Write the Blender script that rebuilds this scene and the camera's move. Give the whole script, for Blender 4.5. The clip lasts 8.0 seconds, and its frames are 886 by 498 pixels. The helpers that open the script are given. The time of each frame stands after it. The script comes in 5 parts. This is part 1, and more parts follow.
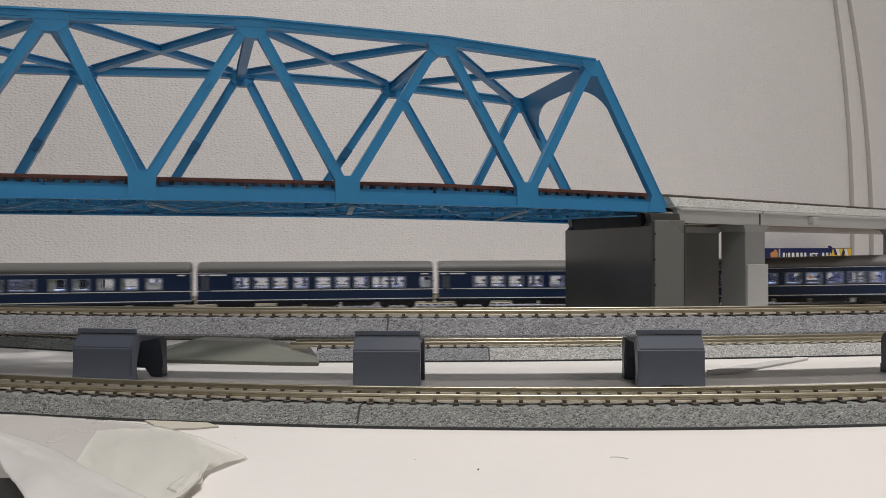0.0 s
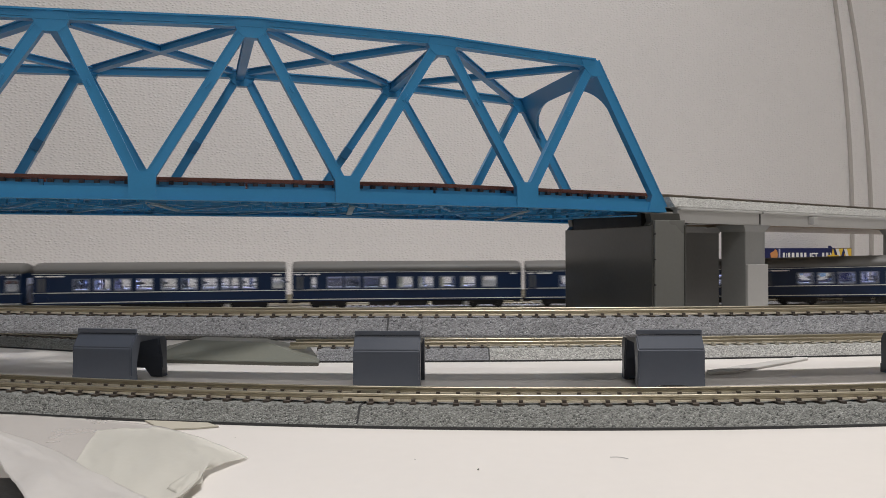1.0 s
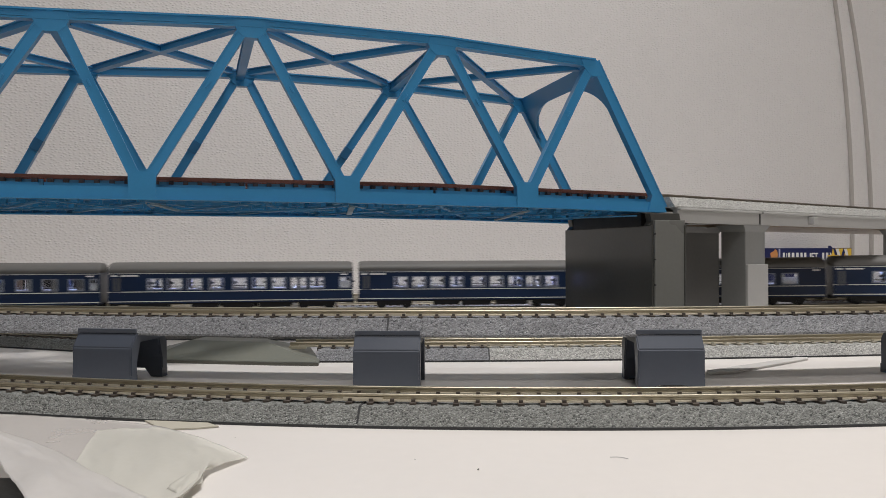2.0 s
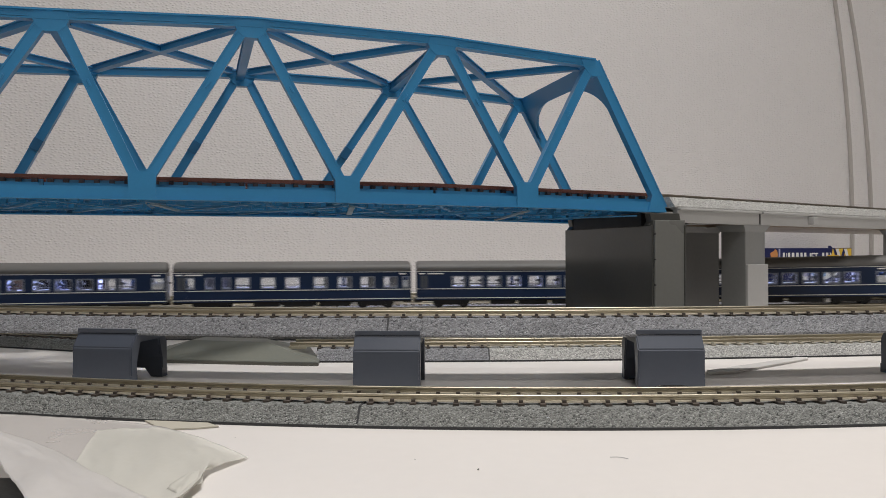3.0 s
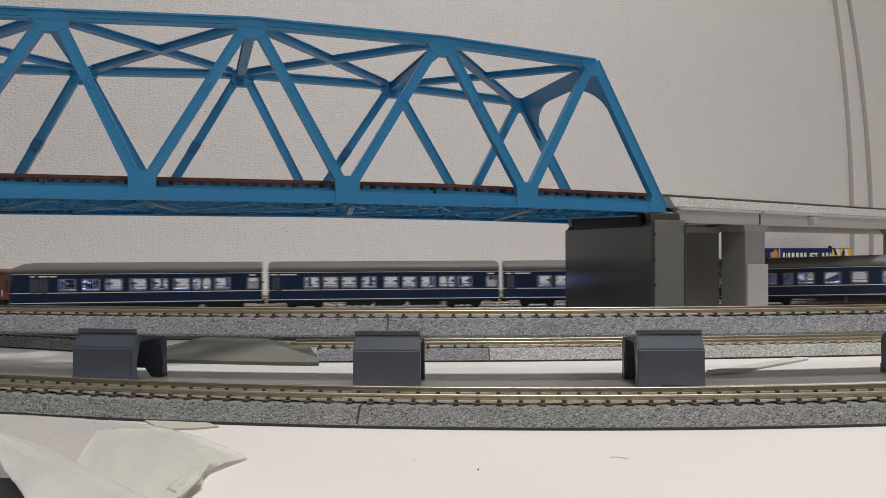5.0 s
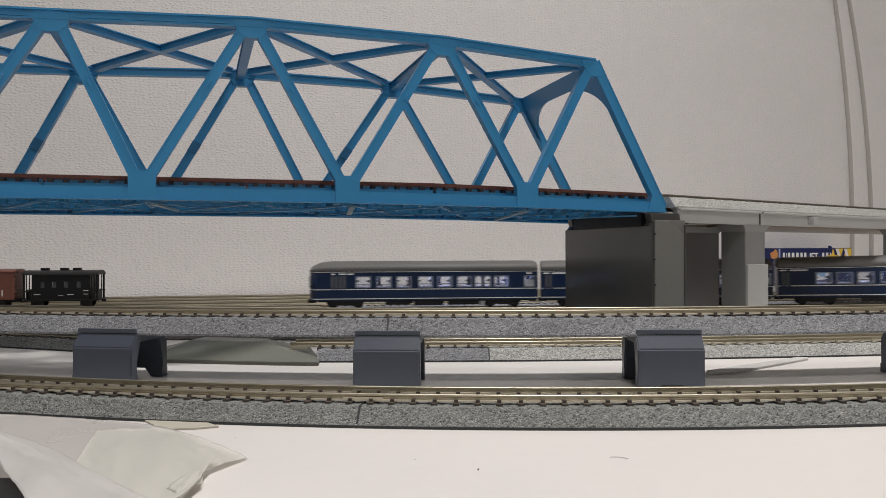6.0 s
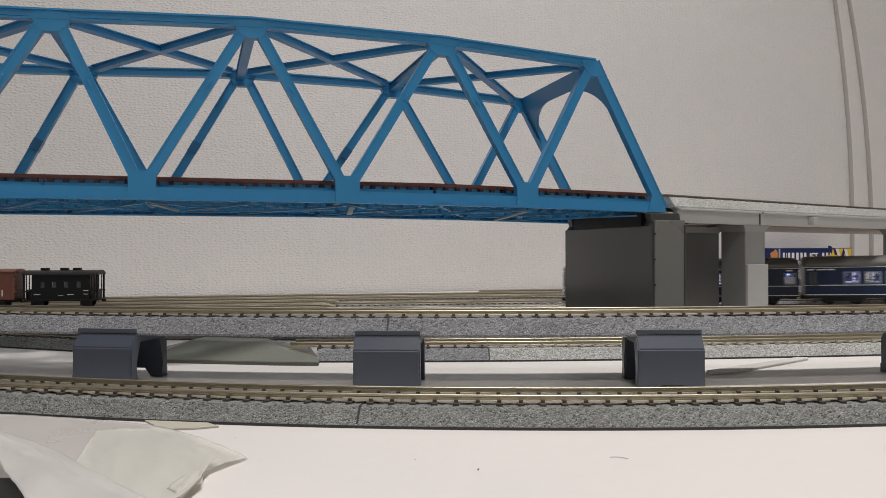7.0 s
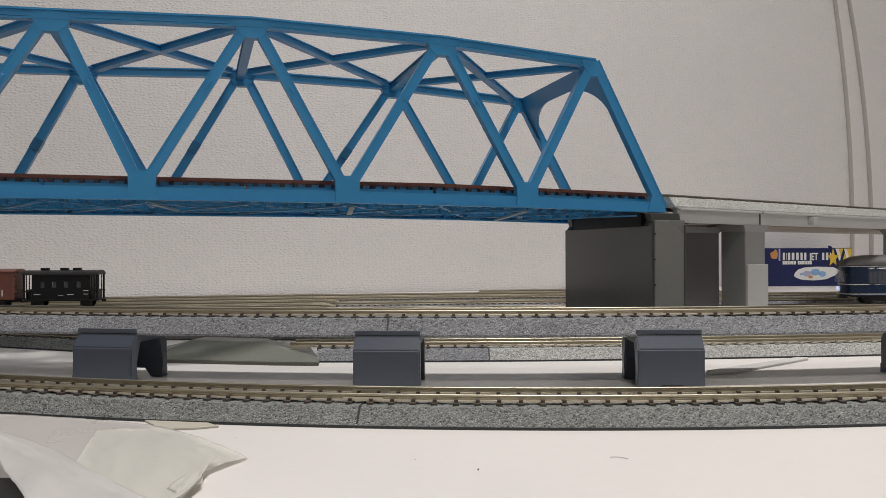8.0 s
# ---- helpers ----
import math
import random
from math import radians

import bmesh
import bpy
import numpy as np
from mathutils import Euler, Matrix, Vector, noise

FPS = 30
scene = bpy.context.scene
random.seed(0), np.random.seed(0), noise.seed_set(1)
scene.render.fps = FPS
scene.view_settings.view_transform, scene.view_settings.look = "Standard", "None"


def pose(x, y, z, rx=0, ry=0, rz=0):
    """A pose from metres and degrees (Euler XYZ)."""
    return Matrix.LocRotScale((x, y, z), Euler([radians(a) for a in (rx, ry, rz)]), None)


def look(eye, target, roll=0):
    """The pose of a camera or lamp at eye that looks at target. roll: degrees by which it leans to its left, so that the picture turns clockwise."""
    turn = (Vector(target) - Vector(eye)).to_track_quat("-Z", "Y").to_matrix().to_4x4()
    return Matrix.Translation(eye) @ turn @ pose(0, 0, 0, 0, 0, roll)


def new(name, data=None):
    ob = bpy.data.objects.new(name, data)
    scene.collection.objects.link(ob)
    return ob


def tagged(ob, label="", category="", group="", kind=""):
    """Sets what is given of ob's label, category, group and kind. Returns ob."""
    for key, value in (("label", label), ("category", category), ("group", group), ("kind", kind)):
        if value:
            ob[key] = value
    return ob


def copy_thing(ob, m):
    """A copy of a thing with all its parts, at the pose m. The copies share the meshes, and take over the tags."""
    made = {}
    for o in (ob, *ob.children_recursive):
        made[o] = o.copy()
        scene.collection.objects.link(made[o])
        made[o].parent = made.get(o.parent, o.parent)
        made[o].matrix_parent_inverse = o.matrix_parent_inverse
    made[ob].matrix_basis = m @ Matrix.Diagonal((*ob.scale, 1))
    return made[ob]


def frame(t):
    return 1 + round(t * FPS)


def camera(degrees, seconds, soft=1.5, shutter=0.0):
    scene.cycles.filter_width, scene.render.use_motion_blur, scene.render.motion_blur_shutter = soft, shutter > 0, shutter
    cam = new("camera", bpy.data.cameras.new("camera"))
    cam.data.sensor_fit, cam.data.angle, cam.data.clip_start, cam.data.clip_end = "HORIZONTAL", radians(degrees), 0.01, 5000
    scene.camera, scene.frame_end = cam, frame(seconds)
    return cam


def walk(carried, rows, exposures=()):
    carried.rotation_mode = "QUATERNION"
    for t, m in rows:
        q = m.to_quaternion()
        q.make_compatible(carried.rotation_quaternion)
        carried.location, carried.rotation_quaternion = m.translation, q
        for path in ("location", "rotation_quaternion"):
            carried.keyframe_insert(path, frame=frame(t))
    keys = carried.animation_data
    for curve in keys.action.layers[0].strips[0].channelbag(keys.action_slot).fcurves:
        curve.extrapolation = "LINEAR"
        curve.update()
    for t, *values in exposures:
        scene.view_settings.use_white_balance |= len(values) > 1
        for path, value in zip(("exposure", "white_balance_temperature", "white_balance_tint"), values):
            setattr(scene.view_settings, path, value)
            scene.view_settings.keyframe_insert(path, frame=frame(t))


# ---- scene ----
TH = 17.19                      # the bridge and the wall run at this angle, degrees
EYE = (0.0, 0.0, 0.038)
cam = camera(58.48, 8.0, soft=0.9, shutter=0.35)
VIEW = look(EYE, (0.0, 1.0, 0.038 + 0.0021), -0.17)
walk(cam, [(0.0, VIEW), (8.0, VIEW)], exposures=[(0.0, 0.0, 6500, 10), (8.0, 0.0, 6500, 10)])

# ---- world and lamps ----
world = bpy.data.worlds.new("room_air")
scene.world = world
world.use_nodes = True
world.node_tree.nodes["Background"].inputs[0].default_value = (1.0, 0.97, 0.94, 1)
world.node_tree.nodes["Background"].inputs[1].default_value = 0.08


def unseen_lamp(x, y, z, size, watts, colour, spread=180):
    data = bpy.data.lights.new("ceiling_light", "AREA")
    data.shape, data.size, data.energy, data.color = "DISK", size, watts, colour
    data.spread = radians(spread)
    ob = new("ceiling_light", data)
    ob.matrix_world = pose(x, y, z)
    return ob


# unseen overhead lamp, placed from the shade straight under the raised track
unseen_lamp(0.14, 0.23, 1.00, 0.16, 3.65, (1.0, 0.97, 0.955), 125)
# fill lamp added behind the camera to brighten the faces turned to it
unseen_lamp(0.15, -1.10, 1.55, 0.45, 10.8, (1.0, 0.97, 0.955))


# ---- materials ----
def material(name, colour, rough=0.5, metal=0.0, vary=0.12, scale=40.0, fine=900.0, bump=0.15, spec=0.5, random_part=0.0, transmission=0.0, alpha=1.0):
    """Base colour with two scales of noise, noise in the roughness and fine relief."""
    m = bpy.data.materials.new(name)
    m.use_nodes = True
    nt = m.node_tree
    b = nt.nodes["Principled BSDF"]
    co = nt.nodes.new("ShaderNodeTexCoord")
    n1, n2 = nt.nodes.new("ShaderNodeTexNoise"), nt.nodes.new("ShaderNodeTexNoise")
    n1.inputs["Scale"].default_value, n2.inputs["Scale"].default_value = scale, fine
    n1.inputs["Detail"].default_value, n2.inputs["Detail"].default_value = 4, 3
    for n in (n1, n2):
        nt.links.new(co.outputs["Object"], n.inputs["Vector"])
    mix = nt.nodes.new("ShaderNodeMix")
    mix.data_type = "RGBA"
    mean = nt.nodes.new("ShaderNodeMath")
    mean.operation = "ADD"
    half1, half2 = nt.nodes.new("ShaderNodeMath"), nt.nodes.new("ShaderNodeMath")
    for h, n in ((half1, n1), (half2, n2)):
        h.operation = "MULTIPLY"
        h.inputs[1].default_value = 0.5
        nt.links.new(n.outputs["Fac"], h.inputs[0])
        nt.links.new(h.outputs[0], mean.inputs[0 if h is half1 else 1])
    factor = mean.outputs[0]
    if random_part:
        info = nt.nodes.new("ShaderNodeObjectInfo")
        scaled = nt.nodes.new("ShaderNodeMath")
        scaled.operation = "MULTIPLY_ADD"
        scaled.inputs[1].default_value, scaled.inputs[2].default_value = random_part, -random_part / 2
        nt.links.new(info.outputs["Random"], scaled.inputs[0])
        add = nt.nodes.new("ShaderNodeMath")
        add.operation = "ADD"
        nt.links.new(factor, add.inputs[0])
        nt.links.new(scaled.outputs[0], add.inputs[1])
        factor = add.outputs[0]
    nt.links.new(factor, mix.inputs["Factor"])
    lo, hi = [c * (1 - 2 * vary) for c in colour], [min(1, c * (1 + 2 * vary)) for c in colour]
    mix.inputs["A"].default_value, mix.inputs["B"].default_value = (*lo, 1), (*hi, 1)
    nt.links.new(mix.outputs["Result"], b.inputs["Base Color"])
    rr = nt.nodes.new("ShaderNodeMapRange")
    rr.inputs["To Min"].default_value, rr.inputs["To Max"].default_value = max(0.03, rough - 0.12), min(1, rough + 0.12)
    nt.links.new(n1.outputs["Fac"], rr.inputs["Value"])
    nt.links.new(rr.outputs["Result"], b.inputs["Roughness"])
    b.inputs["Metallic"].default_value = metal
    b.inputs["Specular IOR Level"].default_value = spec
    b.inputs["Transmission Weight"].default_value = transmission
    b.inputs["Alpha"].default_value = alpha
    if bump:
        bp = nt.nodes.new("ShaderNodeBump")
        bp.inputs["Strength"].default_value, bp.inputs["Distance"].default_value = bump, 0.0002
        nt.links.new(n2.outputs["Fac"], bp.inputs["Height"])
        nt.links.new(bp.outputs["Normal"], b.inputs["Normal"])
    return m


def ballast_material(name, dark, mid, light, grain=0.00034):
    """Printed and moulded ballast: grains of three greys with a pebbly relief."""
    m = bpy.data.materials.new(name)
    m.use_nodes = True
    nt = m.node_tree
    b = nt.nodes["Principled BSDF"]
    co = nt.nodes.new("ShaderNodeTexCoord")
    v = nt.nodes.new("ShaderNodeTexVoronoi")
    v.inputs["Scale"].default_value = 1 / grain
    big = nt.nodes.new("ShaderNodeTexNoise")
    big.inputs["Scale"].default_value = 60
    nt.links.new(co.outputs["Object"], v.inputs["Vector"])
    nt.links.new(co.outputs["Object"], big.inputs["Vector"])
    sep = nt.nodes.new("ShaderNodeSeparateColor")
    nt.links.new(v.outputs["Color"], sep.inputs["Color"])
    ramp = nt.nodes.new("ShaderNodeValToRGB")
    ramp.color_ramp.elements[0].color, ramp.color_ramp.elements[1].color = (*dark, 1), (*light, 1)
    ramp.color_ramp.elements[0].position, ramp.color_ramp.elements[1].position = 0.0, 1.0
    for at, k in ((0.10, 0.60), (0.32, 0.85), (0.60, 1.06), (0.88, 1.32)):
        e = ramp.color_ramp.elements.new(at)
        e.color = (*[c * k for c in mid], 1)
    nt.links.new(sep.outputs[0], ramp.inputs["Fac"])
    tone = nt.nodes.new("ShaderNodeMix")
    tone.data_type, tone.blend_type = "RGBA", "MULTIPLY"
    tone.inputs["Factor"].default_value = 1.0
    rng = nt.nodes.new("ShaderNodeMapRange")
    rng.inputs["To Min"].default_value, rng.inputs["To Max"].default_value = 0.8, 1.2
    nt.links.new(big.outputs["Fac"], rng.inputs["Value"])
    nt.links.new(ramp.outputs["Color"], tone.inputs["A"])
    nt.links.new(rng.outputs["Result"], tone.inputs["B"])
    nt.links.new(tone.outputs["Result"], b.inputs["Base Color"])
    b.inputs["Roughness"].default_value = 0.75
    bp = nt.nodes.new("ShaderNodeBump")
    bp.inputs["Strength"].default_value, bp.inputs["Distance"].default_value = 0.9, 0.0003
    bp.invert = True
    nt.links.new(v.outputs["Distance"], bp.inputs["Height"])
    nt.links.new(bp.outputs["Normal"], b.inputs["Normal"])
    return m


def wallpaper_material():
    """Warm white vinyl wallpaper with a woven emboss."""
    m = bpy.data.materials.new("woven_wallpaper")
    m.use_nodes = True
    nt = m.node_tree
    b = nt.nodes["Principled BSDF"]
    co = nt.nodes.new("ShaderNodeTexCoord")
    sep, comb = nt.nodes.new("ShaderNodeSeparateXYZ"), nt.nodes.new("ShaderNodeCombineXYZ")
    warp = nt.nodes.new("ShaderNodeTexNoise")
    warp.inputs["Scale"].default_value = 260
    big = nt.nodes.new("ShaderNodeTexNoise")
    big.inputs["Scale"].default_value = 7
    patch = nt.nodes.new("ShaderNodeTexNoise")
    patch.inputs["Scale"].default_value = 120
    for n in (warp, big, patch):
        nt.links.new(co.outputs["Object"], n.inputs["Vector"])
    push = nt.nodes.new("ShaderNodeMapRange")
    push.inputs["To Min"].default_value, push.inputs["To Max"].default_value = -0.0005, 0.0005
    nt.links.new(warp.outputs["Fac"], push.inputs["Value"])
    nt.links.new(co.outputs["Object"], sep.inputs[0])
    shift = nt.nodes.new("ShaderNodeMath")
    shift.operation = "ADD"
    nt.links.new(sep.outputs["X"], shift.inputs[0])
    nt.links.new(push.outputs["Result"], shift.inputs[1])
    nt.links.new(shift.outputs[0], comb.inputs["X"])
    nt.links.new(sep.outputs["Z"], comb.inputs["Y"])
    grid = nt.nodes.new("ShaderNodeMapping")
    grid.inputs["Scale"].default_value = (1 / 0.0036, 1 / 0.0022, 1)
    nt.links.new(comb.outputs[0], grid.inputs["Vector"])
    dots = nt.nodes.new("ShaderNodeTexVoronoi")
    dots.voronoi_dimensions = "2D"
    dots.inputs["Scale"].default_value, dots.inputs["Randomness"].default_value = 1.0, 0.68
    nt.links.new(grid.outputs["Vector"], dots.inputs["Vector"])
    bead = nt.nodes.new("ShaderNodeMapRange")
    bead.interpolation_type = "SMOOTHSTEP"
    bead.inputs["From Min"].default_value, bead.inputs["From Max"].default_value = 0.46, 0.06
    nt.links.new(dots.outputs["Distance"], bead.inputs["Value"])
    fade = nt.nodes.new("ShaderNodeMapRange")
    fade.inputs["From Min"].default_value, fade.inputs["From Max"].default_value = 0.25, 0.75
    fade.inputs["To Min"].default_value = 0.35
    nt.links.new(patch.outputs["Fac"], fade.inputs["Value"])
    mul = nt.nodes.new("ShaderNodeMath")
    mul.operation = "MULTIPLY"
    nt.links.new(fade.outputs["Result"], mul.inputs[0])
    nt.links.new(bead.outputs["Result"], mul.inputs[1])
    bp = nt.nodes.new("ShaderNodeBump")
    bp.inputs["Strength"].default_value, bp.inputs["Distance"].default_value = 0.55, 0.0008
    nt.links.new(mul.outputs[0], bp.inputs["Height"])
    nt.links.new(bp.outputs["Normal"], b.inputs["Normal"])
    mix = nt.nodes.new("ShaderNodeMix")
    mix.data_type = "RGBA"
    mix.inputs["A"].default_value, mix.inputs["B"].default_value = (0.71, 0.695, 0.69, 1), (0.77, 0.75, 0.74, 1)
    nt.links.new(big.outputs["Fac"], mix.inputs["Factor"])
    nt.links.new(mix.outputs["Result"], b.inputs["Base Color"])
    b.inputs["Roughness"].default_value = 0.7
    b.inputs["Specular IOR Level"].default_value = 0.3
    return m


WALL = wallpaper_material()
TABLE = material("white_laminate", (0.80, 0.765, 0.727), 0.35, vary=0.02, scale=12, fine=300, bump=0.04)
BALLAST = ballast_material("grey_ballast", (0.045, 0.048, 0.045), (0.215, 0.222, 0.21), (0.38, 0.39, 0.37))
BALLAST_BLUE = ballast_material("blue_grey_ballast", (0.05, 0.053, 0.06), (0.235, 0.24, 0.252), (0.40, 0.406, 0.42))
BALLAST_PALE = ballast_material("pale_ballast", (0.2, 0.2, 0.19), (0.42, 0.42, 0.40), (0.68, 0.68, 0.65))
BALLAST_FAR = ballast_material("brown_grey_ballast", (0.05, 0.05, 0.045), (0.13, 0.125, 0.115), (0.24, 0.235, 0.22))
RAIL = material("nickel_silver_rail", (0.44, 0.40, 0.31), 0.46, 1.0, 0.10, 60, 1500, 0.1)
RAIL_DULL = material("tarnished_rail", (0.26, 0.235, 0.195), 0.42, 1.0, 0.15, 60, 1500, 0.1)
# pale colour paints in the bright line that the foot reflects from the table
RAIL_FOOT_GLINT = material("rail_foot_glint", (0.76, 0.70, 0.58), 0.32, 0.5, 0.08, 200, 2000, 0.1)
JOINER = material("bright_rail_joiner", (0.66, 0.61, 0.50), 0.34, 1.0, 0.06, 200, 2000, 0.1)
SLEEPER = material("dark_brown_sleeper", (0.085, 0.069, 0.057), 0.6, vary=0.25, scale=300, fine=2500, bump=0.4, random_part=0.5)
SLEEPER_PALE = material("concrete_grey_sleeper", (0.40, 0.37, 0.30), 0.6, vary=0.15, scale=300, fine=2500, bump=0.3, random_part=0.4)
BASE_EDGE = material("dark_roadbed_edge", (0.03, 0.032, 0.034), 0.6, vary=0.15)
BLUE = material("bridge_blue_plastic", (0.030, 0.232, 0.475), 0.34, vary=0.05, scale=35, fine=1200, bump=0.06)
BLUE_DARK = material("dark_blue_plastic", (0.016, 0.135, 0.29), 0.4, vary=0.08, scale=60, fine=1200, bump=0.1)
BLUE_DECK = material("deck_blue_plastic", (0.05, 0.225, 0.42), 0.36, vary=0.1, scale=60, fine=1200, bump=0.1)
DECK_PALE = material("pale_teal_grey_plastic", (0.16, 0.25, 0.30), 0.36, vary=0.08, scale=60, fine=1200, bump=0.1)
DECK_RAIL = material("rust_brown_deck_rail", (0.130, 0.040, 0.026), 0.45, vary=0.2, scale=150, fine=1500, bump=0.2)
DECK_TIE = material("black_brown_bridge_tie", (0.035, 0.03, 0.035), 0.6, vary=0.2, scale=300, fine=2500, bump=0.3, random_part=0.5)
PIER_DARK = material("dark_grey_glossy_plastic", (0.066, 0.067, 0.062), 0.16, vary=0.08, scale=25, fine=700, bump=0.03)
PIER_GREY = material("mid_grey_plastic", (0.255, 0.26, 0.255), 0.33, vary=0.06, scale=25, fine=700, bump=0.05)
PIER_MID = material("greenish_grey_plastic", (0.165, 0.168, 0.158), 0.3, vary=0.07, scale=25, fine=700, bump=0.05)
PIER_LIGHT = material("light_grey_plastic", (0.46, 0.46, 0.45), 0.36, vary=0.05, scale=25, fine=700, bump=0.05)
SOFFIT = material("brownish_soffit_plastic", (0.25, 0.195, 0.135), 0.4, vary=0.08, scale=25, fine=700, bump=0.05)
SLATE = material("slate_grey_plastic", (0.068, 0.080, 0.106), 0.36, vary=0.06, scale=40, fine=900, bump=0.06)
OLIVE_SHADED = material("shaded_olive_plastic", (0.10, 0.10, 0.082), 0.5, vary=0.07, scale=40, fine=900, bump=0.08)
OLIVE = material("olive_grey_plastic", (0.175, 0.18, 0.15), 0.45, vary=0.07, scale=40, fine=900, bump=0.08)
NAVY = material("navy_blue_paint", (0.0035, 0.0145, 0.046), 0.34, vary=0.1, scale=60, fine=1500, bump=0.04, spec=0.35)
ROOF_GREY = material("grey_roof_paint", (0.125, 0.123, 0.117), 0.6, vary=0.08, scale=60, fine=1500, bump=0.06)
CREAM = material("cream_stripe", (0.62, 0.62, 0.58), 0.4, vary=0.05)
SILVER = material("silver_window_frame", (0.20, 0.22, 0.26), 0.4, 0.4, 0.08)
DOOR_GLASS = material("dim_door_pane", (0.075, 0.08, 0.09), 0.2, vary=0.1)
BLACK = material("black_plastic", (0.007, 0.007, 0.0075), 0.5, vary=0.2, scale=100, fine=1500, bump=0.1, spec=0.3)
CURTAIN = material("pale_yellow_curtain", (0.50, 0.50, 0.36), 0.6, vary=0.08)
CAR_GREY = material("pale_grey_plastic", (0.42, 0.41, 0.40), 0.5, vary=0.1)
INTERIOR = material("grey_interior_plastic", (0.16, 0.16, 0.165), 0.5, vary=0.1)
# the lilac tint adds to the cabin lights' blue on the partitions
LIT_LILAC = material("light_tinted_panel", (0.62, 0.66, 0.90), 0.4, vary=0.1)
WAGON_BROWN = material("red_brown_wagon_paint", (0.150, 0.056, 0.038), 0.5, vary=0.1, scale=80, fine=1500, bump=0.1)
WHITE_PRINT = material("white_print", (0.75, 0.75, 0.73), 0.5, vary=0.03)
BOX_NAVY = material("navy_printed_card", (0.010, 0.016, 0.085), 0.35, vary=0.06, scale=30, fine=600, bump=0.04)
YELLOW = material("yellow_print", (0.72, 0.48, 0.05), 0.4, vary=0.05)
PRINT_BLUE = material("pale_blue_print", (0.25, 0.42, 0.68), 0.4, vary=0.05)
PRINT_LILAC = material("pale_lilac_print", (0.42, 0.42, 0.58), 0.4, vary=0.08)
PRINT_ORANGE = material("orange_print", (0.55, 0.24, 0.08), 0.4, vary=0.1)
# darker than the wallpaper, to put in the shade along the wall's upright edges
EDGE_SHADE = material("beige_edge_shade", (0.46, 0.435, 0.41), 0.5, vary=0.03, scale=10, fine=300, bump=0.05)
PAPER = material("white_card", (0.60, 0.585, 0.56), 0.6, vary=0.03, scale=60, fine=900, bump=0.1)
FILM = material("thin_white_film", (0.70, 0.67, 0.64), 0.3, vary=0.03, scale=60, fine=700, bump=0.03, alpha=0.45)
FROSTED = material("frosted_white_film", (0.74, 0.715, 0.69), 0.35, vary=0.03, scale=60, fine=700, bump=0.03, alpha=0.62)
SCRAP = material("greenish_tissue", (0.76, 0.745, 0.68), 0.5, vary=0.03, scale=60, fine=700, bump=0.1, alpha=0.55)
CARD = material("beige_card", (0.50, 0.47, 0.39), 0.6, vary=0.05, scale=60, fine=900, bump=0.1)
CLOTH = material("dark_grey_cloth", (0.06, 0.06, 0.058), 0.8, vary=0.2, scale=200, fine=2000, bump=0.4)
ROOM_PAINT = material("warm_white_paint", (0.76, 0.74, 0.71), 0.8, vary=0.03, scale=4, fine=200, bump=0.05)
FLOOR_WOOD = material("brown_floor", (0.34, 0.25, 0.17), 0.5, vary=0.15, scale=8, fine=200, bump=0.1)


def lit_material(name, strength):
    """The bluish light-emitting diodes of the coaches."""
    m = material(name, (0.6, 0.65, 0.9), 0.4, vary=0.1)
    b = m.node_tree.nodes["Principled BSDF"]
    b.inputs["Emission Color"].default_value = (0.48, 0.56, 1.0, 1)
    b.inputs["Emission Strength"].default_value = strength
    return m


CABIN_LIGHT = lit_material("blue_white_cabin_light", 60.0)
TAIL_LAMP = lit_material("blue_white_tail_lamp", 1.6)


def glass_material():
    m = bpy.data.materials.new("clear_window_plastic")
    m.use_nodes = True
    nt = m.node_tree
    nt.nodes.remove(nt.nodes["Principled BSDF"])
    clear, gloss, mix = nt.nodes.new("ShaderNodeBsdfTransparent"), nt.nodes.new("ShaderNodeBsdfGlossy"), nt.nodes.new("ShaderNodeMixShader")
    clear.inputs["Color"].default_value = (0.95, 0.96, 0.97, 1)
    gloss.inputs["Roughness"].default_value = 0.08
    fr = nt.nodes.new("ShaderNodeFresnel")
    fr.inputs["IOR"].default_value = 1.45
    nt.links.new(fr.outputs[0], mix.inputs[0])
    nt.links.new(clear.outputs[0], mix.inputs[1])
    nt.links.new(gloss.outputs[0], mix.inputs[2])
    nt.links.new(mix.outputs[0], nt.nodes["Material Output"].inputs["Surface"])
    return m


GLASS = glass_material()


# ---- building helpers ----
def box(bm, x0, x1, y0, y1, z0, z1):
    v = [bm.verts.new((x, y, z)) for x in (x0, x1) for y in (y0, y1) for z in (z0, z1)]
    for a in ((0, 1, 3, 2), (4, 6, 7, 5), (0, 4, 5, 1), (2, 3, 7, 6), (0, 2, 6, 4), (1, 5, 7, 3)):
        bm.faces.new([v[i] for i in a])
    return bm


def boxed(*size):
    return box(bmesh.new(), *size)


def softened(bm, r, segments=2):
    bmesh.ops.bevel(bm, geom=list(bm.edges), offset=r, segments=segments, affect="EDGES", profile=0.6, clamp_overlap=True)
    return bm


def prism(bm, outline, y0, y1):
    """A plate: an outline in x, z, from y0 to y1."""
    a, b = [[bm.verts.new((x, y, z)) for x, z in outline] for y in (y0, y1)]
    n = len(outline)
    bm.faces.new(a)
    bm.faces.new(b[::-1])
    for i in range(n):
        bm.faces.new((a[i], b[i], b[(i + 1) % n], a[(i + 1) % n]))
    bmesh.ops.recalc_face_normals(bm, faces=bm.faces)
    return bm


